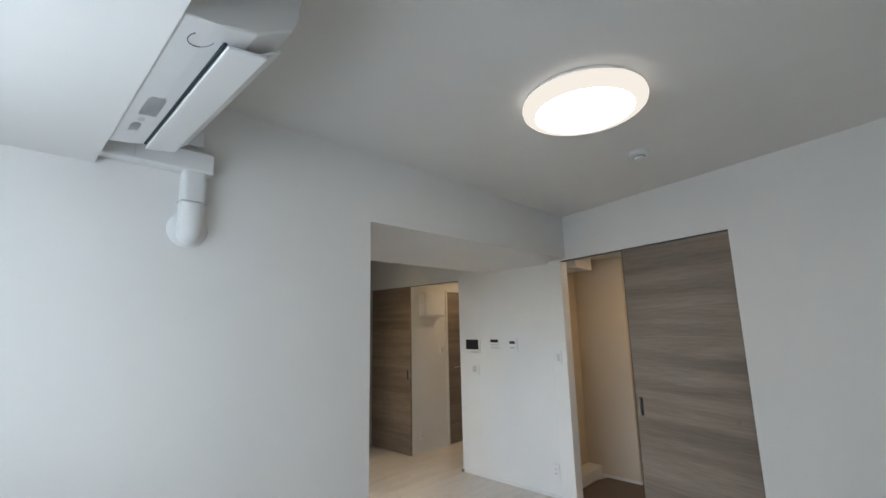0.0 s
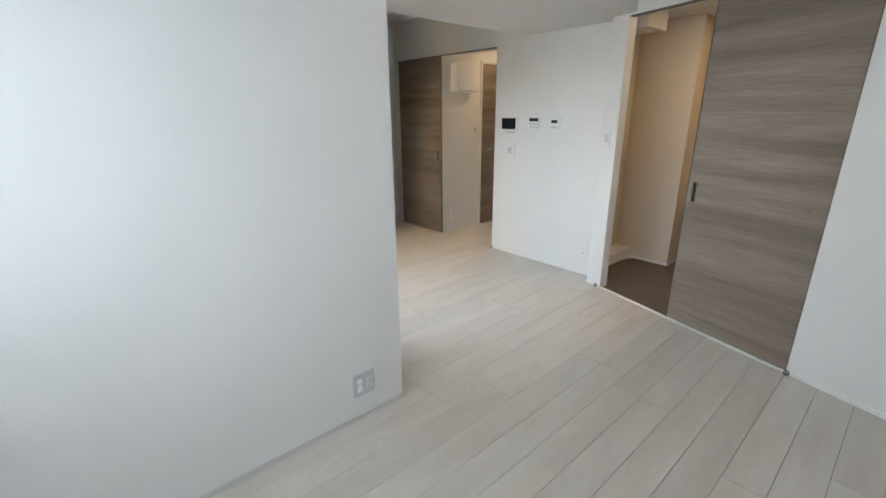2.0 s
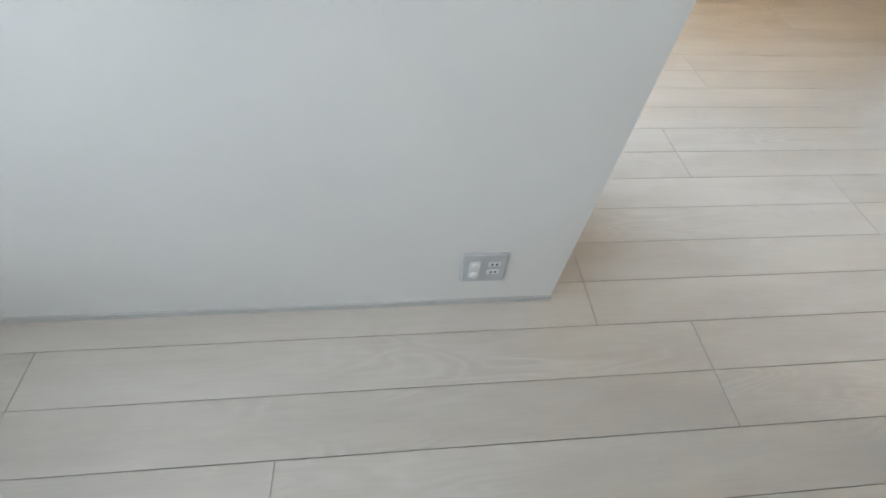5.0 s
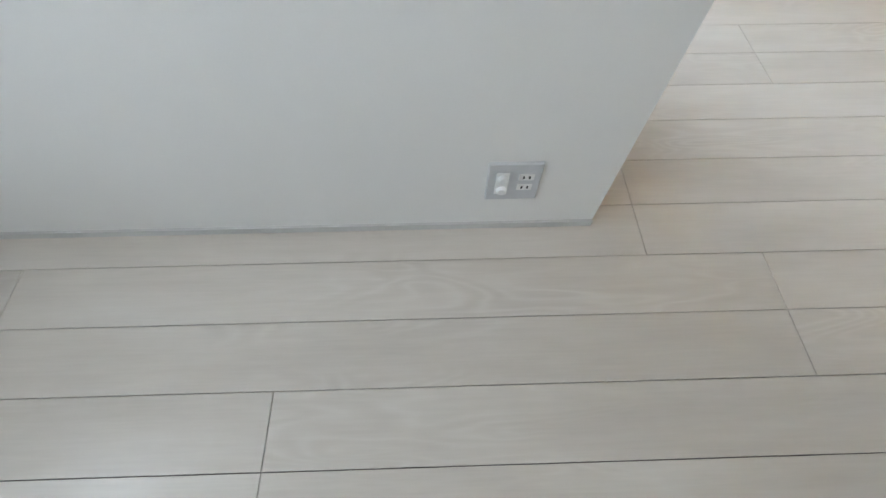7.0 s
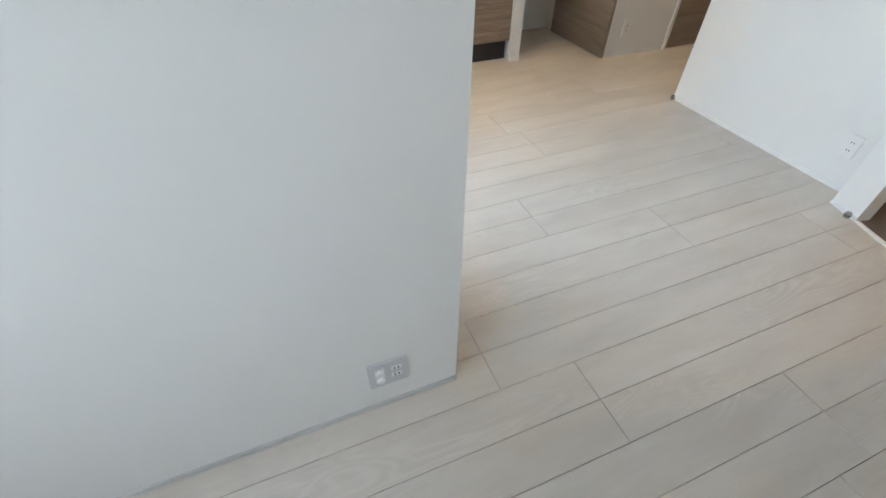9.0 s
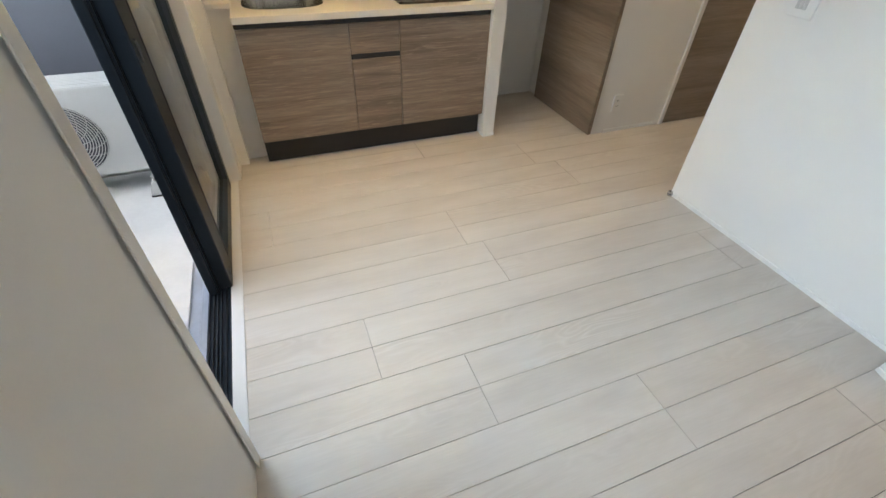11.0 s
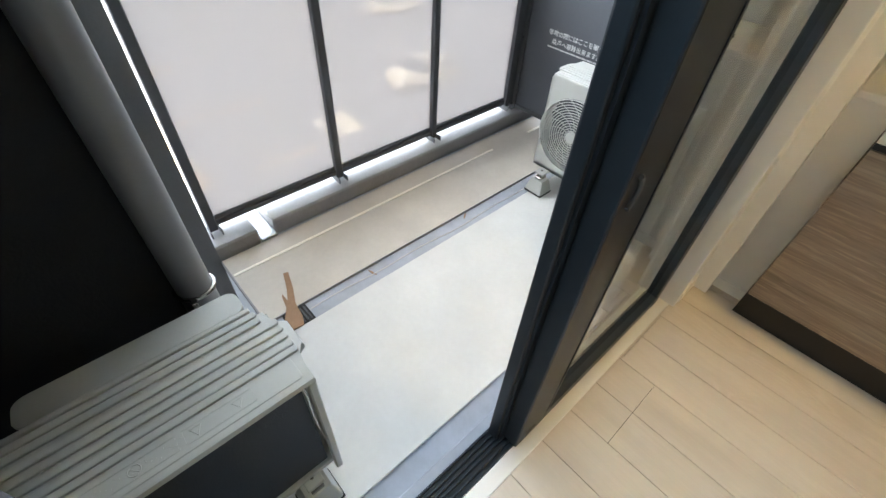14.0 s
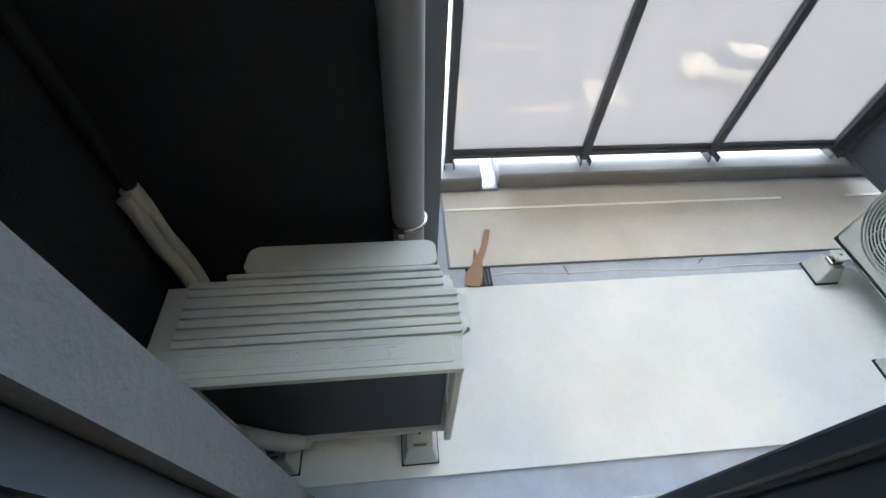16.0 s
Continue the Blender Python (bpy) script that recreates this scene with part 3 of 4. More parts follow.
def ceiling_lamp():
    t = thing("ceiling_light", pose(0.283, -1.113, CH), "round white ceiling light, switched on", "lamp")
    b = bmesh.new()
    turned(b, [(0.20, 0), (0.240, -0.004), (0.240, -0.016), (0.20, -0.018)], 64)
    part("base", b, PLASTIC, t, smooth=True)
    r = bmesh.new()
    turned(r, [(0.241, -0.016), (0.252, -0.022), (0.255, -0.036), (0.252, -0.052), (0.242, -0.062), (0.226, -0.066), (0.205, -0.071), (0.198, -0.068)], 64)
    part("diffuser_edge", r, LAMPEDGE, t, "softly lit milky edge", True)
    g = bmesh.new()
    turned(g, [(0.204, -0.0685), (0.19, -0.076), (0.14, -0.086), (0.07, -0.091), (0.01, -0.092)], 64)
    part("diffuser", g, LAMPGLOW, t, "glowing milky diffuser", True)


ceiling_lamp()


def heat_detector():
    t = thing("smoke_detector", pose(1.085, -1.056, CH), "small round white fire detector on the ceiling", "detector")
    b = bmesh.new()
    turned(b, [(0.055, 0), (0.056, -0.012), (0.05, -0.02), (0.02, -0.022)], 32)
    part("base", b, PLASTIC, t, smooth=True)
    c = bmesh.new()
    turned(c, [(0.030, -0.020), (0.029, -0.034), (0.022, -0.042), (0.006, -0.043)], 28)
    part("sensor", c, PLASTIC, t, smooth=True)
    r = bmesh.new()
    turned(r, [(0.0315, -0.025), (0.0315, -0.030)], 28)
    part("slot", r, GREYMARK, t)


heat_detector()


def indoor_unit():
    """Wall air conditioner on the window beam: length along y, front to +x."""
    t = thing("air_conditioner", pose(-1.18, -0.64, 2.12), "white wall air conditioner with its flap open, on the window beam", "air conditioner")
    y0, y1 = -0.37, 0.40
    prof = [(0.0, 0.006), (0.0, 0.30), (0.20, 0.30), (0.225, 0.285), (0.235, 0.24), (0.232, 0.12), (0.215, 0.075), (0.140, 0.030), (0.06, 0.012), (0.006, 0.004)]
    b = bmesh.new()
    m = Matrix(((1, 0, 0, 0), (0, 0, 1, 0), (0, 1, 0, 0), (0, 0, 0, 1)))
    prism(b, prof, y0, y1, m)
    bmesh.ops.bevel(b, geom=[e for e in b.edges if abs(e.verts[0].co.y - e.verts[1].co.y) < 1e-4], offset=0.006, segments=2, affect="EDGES", profile=0.5)
    part("body", b, PLASTIC, t)
    part("air_slot", bx(0.092, 0.099, y0 + 0.06, y1 - 0.01, 0.016, 0.060), UNITDARK, t, "dark air outlet")
    f = bx(-0.043, 0.043, y0 + 0.05, y1 + 0.004, -0.004, 0.004, 0.003, 2)
    bmesh.ops.transform(f, matrix=pose(0.141, 0, 0.014, 0, -8, 0), verts=f.verts)
    part("flap", f, PLASTIC, t, "open white air flap")
    f2 = bx(-0.030, 0.030, y0 + 0.06, y1 + 0.010, -0.004, 0.004, 0.003, 2)
    bmesh.ops.transform(f2, matrix=pose(0.192, 0, 0.040, 0, -35, 0), verts=f2.verts)
    part("front_flap", f2, PLASTIC, t, "narrow front flap")
    part("end_cap", bx(0.01, 0.21, y1 + 0.001, y1 + 0.012, 0.07, 0.28, 0.005), PLASTIC, t)
    # rating labels under the body, as plain bars
    word = random.Random(3)
    for nm, ya, yb, n in (("rating_label", 0.02, 0.15, 9), ("warning_label", 0.21, 0.28, 5)):
        lb = bmesh.new()
        for i in range(n):
            x = 0.030 + 0.0048 * i
            at = ya + (0.0 if i % 4 else (yb - ya) * 0.12)
            while at < yb - 0.006:
                run = word.uniform(0.004, 0.016)
                end = min(at + run, yb)
                q = [lb.verts.new((xx, yy, 0)) for xx, yy in ((x, at), (x + 0.0027, at), (x + 0.0027, end), (x, end))]
                for v in q:
                    v.co.z = 0.004 + (v.co.x - 0.006) * 0.148 - 0.0008 if v.co.x < 0.06 else 0.012 + (v.co.x - 0.06) * 0.225 - 0.0008
                lb.faces.new(q)
                at = end + word.uniform(0.0015, 0.007)
        part(nm, lb, GREYMARK, t, "grey printed label")
    ov = bmesh.new()
    turned(ov, [(0.014, 0), (0.014, -0.001)], 24, Matrix.Translation((0.045, 0.185, 0.0095)) @ Matrix.Diagonal((0.6, 1, 1, 1)))
    part("seal", ov, BASEB, t, "oval grey seal")
    sc = bmesh.new()
    tube(sc, [(0.052 + 0.024 * math.cos(a), -0.30 + 0.030 * math.sin(a), 0.0102 + 0.006 * math.cos(a)) for a in [2 * math.pi * i / 24 for i in range(16)]], 0.0012, 5)
    part("screw_cover", sc, GREYMARK, t, "round screw cover outline")


indoor_unit()


def pipe_duct():
    """White cover that carries the pipes from the unit down to a hole in the partition."""
    t = thing("pipe_cover", pose(-0.890, 0, 1.895), "white plastic pipe cover running into the wall", "pipe cover")
    h = bx(-0.30, 0.076, -0.064, 0, 0.250, 0.335, 0.008, 2)
    part("horizontal_cover", h, PLASTIC, t)
    v = bmesh.new()
    prism(v, rounded(-0.030, 0.056, -0.061, 0.0, 0.02, 5), 0.03, 0.256)
    part("drop_cover", v, PLASTIC, t, smooth=True)
    el = bmesh.new()
    tube(el, curve_pts([(0.012, -0.034, 0.12), (0.012, -0.038, 0.05), (0.012, -0.034, 0.02), (0.012, -0.012, 0.008), (0.012, 0.0, 0.006)]), 0.041, 20)
    part("elbow", el, PLASTIC, t, smooth=True)
    fl = bmesh.new()
    turned(fl, [(0.072, 0), (0.072, 0.004), (0.062, 0.014), (0.04, 0.018), (0.01, 0.018)], 40, Matrix.Translation((0.014, 0.0, 0.031)) @ pose(0, 0, 0, 90))
    part("flange", fl, PLASTIC, t, "round white wall flange", True)
    part("joint_line", bx(-0.19, -0.187, -0.064, 0, 0.260, 0.337), BASEB, t)
    part("joint_line", bx(-0.033, 0.059, -0.069, 0, 0.128, 0.131), BASEB, t)
    part("bracket", bx(-0.02, 0.045, -0.02, 0, 0.37, 0.44, 0.004), PLASTIC, t, "small white bracket")


pipe_duct()


def plate(name, m, w, h, label, group="", cat="switch", mat=None):
    t = thing(name, m, label, cat, group)
    b = bmesh.new()
    prism(b, rounded(-w / 2, w / 2, -h / 2, h / 2, 0.004, 4), 0, 0.008, bevel=0.003)
    part("plate", b, mat or WHITE, t)
    return t


def slots(t, x, y, mat=None):
    """A two-blade socket insert with its slots."""
    b = bx(x - 0.0165, x + 0.0165, y - 0.0105, y + 0.0105, 0.008, 0.0095, 0.001)
    o = part("socket_insert", b, WHITE, t)
    for dx in (-0.0062, 0.0062):
        part("slot", bx(x + dx - 0.0021, x + dx + 0.0021, y - 0.0042, y + 0.0042, 0.0094, 0.0102), RUBBER, o)


FACE_S = Matrix(((1, 0, 0, 0), (0, 0, -1, 0), (0, 1, 0, 0), (0, 0, 0, 1)))   # plate on a wall that faces -y
FACE_W = Matrix(((0, 0, -1, 0), (-1, 0, 0, 0), (0, 1, 0, 0), (0, 0, 0, 1)))  # plate on a wall that faces -x

ot = plate("wall_outlet", Matrix.Translation((-0.227, 0, 0.187)) @ FACE_S, 0.118, 0.122, "pale grey wall plate with two aerial sockets and two power sockets", cat="outlet", mat=PLATE)
ins = part("aerial_insert", bx(-0.040, -0.012, -0.036, 0.036, 0.008, 0.0105, 0.001), WHITE, ot)
for yy in (0.020, -0.020):
    kb = bmesh.new()
    turned(kb, [(0.0115, 0.0105), (0.0115, 0.0155), (0.009, 0.019), (0.003, 0.0195)], 20, Matrix.Translation((-0.025, yy, 0)))
    part("aerial_cap", kb, PLASTIC, ins, "round white aerial cap", True)
slots(ot, 0.026, 0.020)
slots(ot, 0.026, -0.014)


def rocker(name, m, n, label, w=0.07, h=0.12):
    t = plate(name, m, w, h, label)
    for i in range(n):
        x = (i - (n - 1) / 2) * 0.016
        part("rocker", bx(x - 0.007, x + 0.007, -0.03, 0.03, 0.008, 0.0115, 0.001), BASEB, t)
    return t


# intercom wall
def at_icw(y, z):
    return Matrix.Translation((ICX, y, z)) @ FACE_W


ic = plate("intercom", at_icw(1.272, 1.308), 0.225, 0.165, "white video intercom with a dark screen", cat="intercom")
part("screen", bx(-0.088, 0.085, -0.032, 0.072, 0.008, 0.0105, 0.002), LCD, ic, "dark glossy screen")
part("button_row", bx(-0.02, 0.09, -0.068, -0.054, 0.008, 0.011, 0.002), BASEB, ic)
rc = plate("heater_remote", at_icw(0.97, 1.330), 0.12, 0.125, "white water heater control with a dark display", cat="controller")
part("display", bx(-0.05, 0.05, 0.022, 0.052, 0.008, 0.0095, 0.001), LCD, rc, "dark display")
for i in range(3):
    for k in range(2):
        part("button", bx(-0.045 + 0.033 * i, -0.02 + 0.033 * i, -0.04 + 0.03 * k, -0.022 + 0.03 * k, 0.008, 0.0105, 0.001), BASEB, rc)
fc = plate("floor_heating_remote", at_icw(0.743, 1.332), 0.115, 0.12, "white wall controller with a small dark display", cat="controller")
part("display", bx(-0.032, 0.032, 0.008, 0.034, 0.008, 0.0095, 0.001), LCD, fc, "dark display")
part("button", bx(-0.03, 0.03, -0.04, -0.02, 0.008, 0.0105, 0.001), BASEB, fc)
rocker("light_switch", at_icw(1.247, 1.07), 3, "white light switch with three rockers under the intercom", 0.12, 0.12)
rocker("light_switch", SLANT @ Matrix.Translation((-0.092, 0, 1.235)) @ FACE_S, 2, "white light switch beside the closet opening", 0.06, 0.12)
so = plate("wall_outlet", at_icw(0.335, 0.225), 0.07, 0.12, "white double power socket low on the wall", cat="outlet")
slots(so, 0, 0.02)
slots(so, 0, -0.02)


def hall_things():
    b = thing("breaker_box", pose(2.64, 2.29, 1.66), "white distribution board cover high on the hall wall", "breaker box")
    part("case", bx(-0.18, 0.17, -0.11, 0, 0, 0.31, 0.008, 2), PLASTIC, b)
    part("cover", bx(-0.165, 0.155, -0.117, -0.111, 0.015, 0.295, 0.003), PLASTIC, b)
    rocker("light_switch", Matrix.Translation((2.87, 2.29, 1.22)) @ FACE_S, 2, "white light switch beside the hall door")
    s = plate("wall_outlet", Matrix.Translation((2.49, 2.29, 0.22)) @ FACE_S, 0.07, 0.12, "white power socket low on the hall wall", cat="outlet")
    slots(s, 0, 0.02)
    slots(s, 0, -0.02)


hall_things()


def door_stop(x, y, label):
    t = thing("door_stop", pose(x, y, 0), label, "door stop", "door stops")
    b = bmesh.new()
    turned(b, [(0.014, 0), (0.014, 0.02), (0.012, 0.028), (0.004, 0.029)], 20)
    part("post", b, STEEL, t, smooth=True)
    r = bmesh.new()
    turned(r, [(0.0155, 0.010), (0.0155, 0.018)], 20)
    part("rubber_ring", r, GREYMARK, t)


door_stop(2.30, 1.45, "small grey metal door stop at the wall's end")
door_stop(2.135, 0.095, "small grey metal door stop at the closet jamb")
q = SLANT @ Vector((1.431, -0.018, 0))
door_stop(q.x, q.y, "small white door stop at the closet door's edge")


def downlight(x, y, z, label, glow):
    t = thing("downlight", pose(x, y, z), label, "lamp", "downlights")
    r = bmesh.new()
    turned(r, [(0.05, 0), (0.062, -0.002), (0.06, -0.008), (0.044, -0.006)], 32)
    part("ring", r, PLASTIC, t, smooth=True)
    g = bmesh.new()
    turned(g, [(0.042, -0.0065), (0.03, -0.009), (0.005, -0.009)], 32)
    part("bulb", g, glow, t, "warm glowing bulb")


downlight(2.66, -0.66, 2.2, "small warm recessed light in the closet ceiling", DOWNGLOW)
downlight(3.15, 1.80, 2.22, "small warm recessed light in the hall ceiling", HALLGLOW)

lb = thing("low_cabinet", pose(3.57, -0.60, 0.004), "low dark brown cabinet with a pale cap inside the closet", "cabinet")
part("body", bx(-0.06, 0.048, -0.55, 0.46, 0.03, 0.63, 0.003), BROWNFLOOR, lb)
part("foot_strip", bx(-0.05, 0.048, -0.55, 0.45, 0, 0.03), BASEB, lb, "pale foot strip")
part("cap", bx(-0.07, 0.048, -0.55, 0.475, 0.63, 0.665, 0.003), CREAM, lb, "pale cap board")

cp = bmesh.new()
cyl(cp, (2.62, 0.40, 1.62), (2.62, 0.40, 2.05), 0.008, n=10)
single("closet_pipe", cp, WHITE, "thin white pipe on the closet wall", "pipe")

# linear light over the kitchen
kl = thing("kitchen_light", pose(0.80, 2.12, CH), "long warm-white linear light on the ceiling by the kitchen", "lamp")
part("housing", bx(-0.60, 0.60, -0.048, 0.048, -0.014, 0, 0.003), PLASTIC, kl)
# deep lips added only to narrow the tube's light towards the kitchen
lip = bx(-0.60, 0.60, -0.048, -0.044, -0.135, -0.014)
box(lip, -0.60, 0.60, 0.044, 0.048, -0.135, -0.014)
box(lip, -0.60, -0.596, -0.044, 0.044, -0.135, -0.014)
box(lip, 0.596, 0.60, -0.044, 0.044, -0.135, -0.014)
part("shade", lip, PLASTIC, kl, "white channel added round the tube to cut its sideways light")
part("tube", bx(-0.58, 0.58, -0.022, 0.022, -0.030, -0.015, 0.004), LEDGLOW, kl, "glowing warm-white tube")

# ---- kitchen ----
KY = 2.536           # plane of the kitchen fronts
KX0, KX1 = 0.086, 1.547
KT = 0.850           # counter top


def kitchen():
    def front(parent, nm, x0, x1, z0, z1):
        return part(nm, bx(x0, x1, KY, KY + 0.018, z0, z1, 0.0015), KITWOOD, parent)

    g = "kitchen units"
    lab = "kitchen base unit with a horizontally grained walnut door"
    specs = ((KX0, 0.671, "sink_unit"), (0.671, 0.966, "drawer_unit"), (0.966, KX1, "hob_unit"))
    for x0, x1, nm in specs:
        u = thing(nm, pose(0, 0, 0), lab if nm != "drawer_unit" else "narrow kitchen unit with a walnut drawer over a tall door", "cabinet", g)
        part("body", bx(x0, x1, KY + 0.019, NY - 0.002, 0.155, 0.640 if nm == "sink_unit" else 0.816), KITWOOD, u)
        part("plinth", bx(x0, x1, KY + 0.06, KY + 0.078, 0.0, 0.155), BLACKTRIM, u, "recessed black plinth")
        part("grip_channel", bx(x0, x1, KY + 0.004, KY + 0.018, 0.789, 0.817), BLACKTRIM, u, "black grip channel")
        if nm == "drawer_unit":
            front(u, "drawer_front", x0 + 0.0015, x1 - 0.0015, 0.624, 0.787)
            part("drawer_grip", bx(x0 + 0.0015, x1 - 0.0015, KY + 0.006, KY + 0.0185, 0.594, 0.622), BLACKTRIM, u, "black grip channel")
            front(u, "door", x0 + 0.0015, x1 - 0.0015, 0.158, 0.593)
        else:
            front(u, "door", x0 + 0.0015, x1 - 0.0015, 0.158, 0.787)


kitchen()


def worktop():
    t = thing("worktop", pose(0, 0, 0), "white solid kitchen worktop with an oval sink cut-out", "worktop")
    sx, sy, a, b = 0.364, 2.85, 0.222, 0.195
    y0, y1, z0 = KY - 0.022, NY - 0.001, 0.818
    bm = bmesh.new()
    n = 64
    hole, rim = [], []
    for i in range(n):
        an = 2 * math.pi * i / n
        c, s = math.cos(an), math.sin(an)
        k = (abs(c) ** 3.2 + abs(s) ** 3.2) ** (-1 / 3.2)
        hole.append((sx + a * k * c, sy + b * k * s))
        # the matching point on a rectangle round the hole
        x0r, x1r, y0r, y1r = KX0, 0.70, y0, y1
        tx = ((x1r - sx) / c if c > 0 else (x0r - sx) / c) if abs(c) > 1e-6 else 1e9
        ty = ((y1r - sy) / s if s > 0 else (y0r - sy) / s) if abs(s) > 1e-6 else 1e9
        tt = min(tx, ty)
        rim.append((sx + tt * c, sy + tt * s))
    hv = [[bm.verts.new((x, y, z)) for x, y in hole] for z in (KT, z0)]
    rv = [[bm.verts.new((x, y, z)) for x, y in rim] for z in (KT, z0)]
    for i in range(n):
        j = (i + 1) % n
        bm.faces.new((hv[0][i], hv[0][j], rv[0][j], rv[0][i]))
        bm.faces.new((hv[1][j], hv[1][i], rv[1][i], rv[1][j]))
        bm.faces.new((hv[0][j], hv[0][i], hv[1][i], hv[1][j]))
        bm.faces.new((rv[0][i], rv[0][j], rv[1][j], rv[1][i]))
    # corners of that rectangle
    for cx, cy in ((KX0, y0), (0.70, y0), (0.70, y1), (KX0, y1)):
        i = min(range(n), key=lambda i: (rim[i][0] - cx) ** 2 + (rim[i][1] - cy) ** 2)
        for ring, z in ((rv[0], KT), (rv[1], z0)):
            ring[i].co = (cx, cy, z)
    box(bm, 0.70, KX1, y0, y1, z0, KT)
    part("slab", bm, COUNTER, t)
    part("front_edge", bx(KX0, KX1, y0 - 0.004, y0 - 0.001, z0, KT + 0.001, 0.001), COUNTER, t)
    sk = bmesh.new()
    prof = [(1.0, KT - 0.002), (0.985, KT - 0.012), (0.95, KT - 0.10), (0.88, KT - 0.165), (0.70, KT - 0.178), (0.20, KT - 0.182), (0.06, KT - 0.184)]
    rings = []
    for f, z in prof:
        rings.append([sk.verts.new((sx + (x - sx) * f, sy + (y - sy) * f, z)) for x, y in hole])
    for p, q_ in zip(rings, rings[1:]):
        for i in range(n):
            sk.faces.new((p[i], p[(i + 1) % n], q_[(i + 1) % n], q_[i]))
    sk.faces.new(rings[-1])
    sink = part("sink", sk, STEEL, t, "oval brushed steel sink bowl", True)
    dr = bmesh.new()
    turned(dr, [(0.055, KT - 0.183), (0.055, KT - 0.178), (0.04, KT - 0.176), (0.01, KT - 0.176)], 28, Matrix.Translation((sx + 0.05, sy + 0.01, 0)))
    part("strainer", dr, CHROME, sink, "round steel strainer", True)
    part("backsplash_joint", bx(KX0, KX1, NY - 0.006, NY - 0.0015, KT, KT + 0.006), WHITE, t)
    part("utensil_slot", bx(0.64, 0.745, 3.03, 3.04, KT, KT + 0.001), BASEB, t)


worktop()


def faucet():
    t = thing("kitchen_tap", pose(0.385, 3.12, KT), "chrome single-lever kitchen tap behind the sink", "tap")
    b = bmesh.new()
    turned(b, [(0.028, 0), (0.028, 0.008), (0.022, 0.014), (0.021, 0.10), (0.018, 0.108), (0.005, 0.110)], 28)
    part("base", b, CHROME, t, smooth=True)
    s = bmesh.new()
    tube(s, curve_pts([(0, 0, 0.15), (0, 0, 0.28), (0.0, -0.02, 0.34), (0.0, -0.08, 0.385), (0.0, -0.15, 0.37), (0.0, -0.185, 0.31)]), 0.0125, 16)
    part("spout", s, CHROME, t, smooth=True)
    h = bmesh.new()
    cyl(h, (0, -0.185, 0.315), (0, -0.195, 0.25), 0.016, 0.019, 20)
    part("shower_head", h, CHROME, t, smooth=True)
    c = bmesh.new()
    turned(c, [(0.005, 0.098), (0.027, 0.100), (0.029, 0.106), (0.029, 0.152), (0.026, 0.158), (0.006, 0.160)], 28)
    part("valve_body", c, CHROME, t, smooth=True)
    lv = bx(-0.007, 0.007, 0.0, 0.075, -0.006, 0.006, 0.003)
    bmesh.ops.transform(lv, matrix=pose(0.022, 0.0, 0.132, 18, 0, -80), verts=lv.verts)
    part("lever", lv, CHROME, t)


faucet()


def gas_hob():
    t = thing("gas_hob", pose(1.218, 2.885, KT), "dark two-burner gas hob with iron pan supports", "hob")
    b = bmesh.new()
    prism(b, rounded(-0.225, 0.225, -0.28, 0.275, 0.02, 5), 0.001, 0.013, bevel=0.005)
    part("top_plate", b, HOBTOP, t)
    for bxx, by, r in ((-0.085, 0.0, 0.058), (0.105, 0.13, 0.048)):
        bn = bmesh.new()
        turned(bn, [(r * 1.15, 0.013), (r * 1.15, 0.017), (r * 0.75, 0.022), (r * 0.7, 0.033), (r * 0.62, 0.038), (0.01, 0.038)], 32, Matrix.Translation((bxx, by, 0)))
        bo = part("burner", bn, CASTIRON, t, smooth=True)
        ring = bmesh.new()
        tube(ring, [(bxx + r * 1.7 * math.cos(a), by + r * 1.7 * math.sin(a), 0.019) for a in [2 * math.pi * i / 32 for i in range(32)]], 0.0045, 8, True)
        sup = part("pan_support", ring, CASTIRON, t, "black iron pan support", True)
        for i in range(6):
            a = radians(60 * i + 30)
            c, s = math.cos(a), math.sin(a)
            prong = bmesh.new()
            tube(prong, [(bxx + r * 1.75 * c, by + r * 1.75 * s, 0.015), (bxx + r * 1.72 * c, by + r * 1.72 * s, 0.050), (bxx + r * 0.75 * c, by + r * 0.75 * s, 0.053)], 0.0045, 8)
            part("prong", prong, CASTIRON, sup, smooth=True)
        cp_ = bmesh.new()
        turned(cp_, [(r * 0.45, 0.038), (r * 0.45, 0.043), (r * 0.3, 0.045), (0.004, 0.045)], 24, Matrix.Translation((bxx, by, 0)))
        part("cap", cp_, STEEL, bo, "pale metal burner cap", True)
    for i in range(3):
        k = bmesh.new()
        m = Matrix.Translation((0.02 + 0.07 * i, -0.225, 0.013))
        turned(k, [(0.019, 0), (0.019, 0.014), (0.016, 0.02), (0.004, 0.021)], 24, m)
        kn = part("knob", k, CASTIRON, t, smooth=True)
        gr = bx(-0.003, 0.003, -0.018, 0.018, 0.0205, 0.031, 0.001)
        bmesh.ops.transform(gr, matrix=m, verts=gr.verts)
        part("grip", gr, CASTIRON, kn)
    gl = bmesh.new()
    for i in range(5):
        box(gl, -0.10 + 0.045 * i, -0.07 + 0.045 * i, 0.20, 0.235, 0.013, 0.017, 0.001)
    part("exhaust_grille", gl, CASTIRON, t)


gas_hob()

# ---- balcony things ----


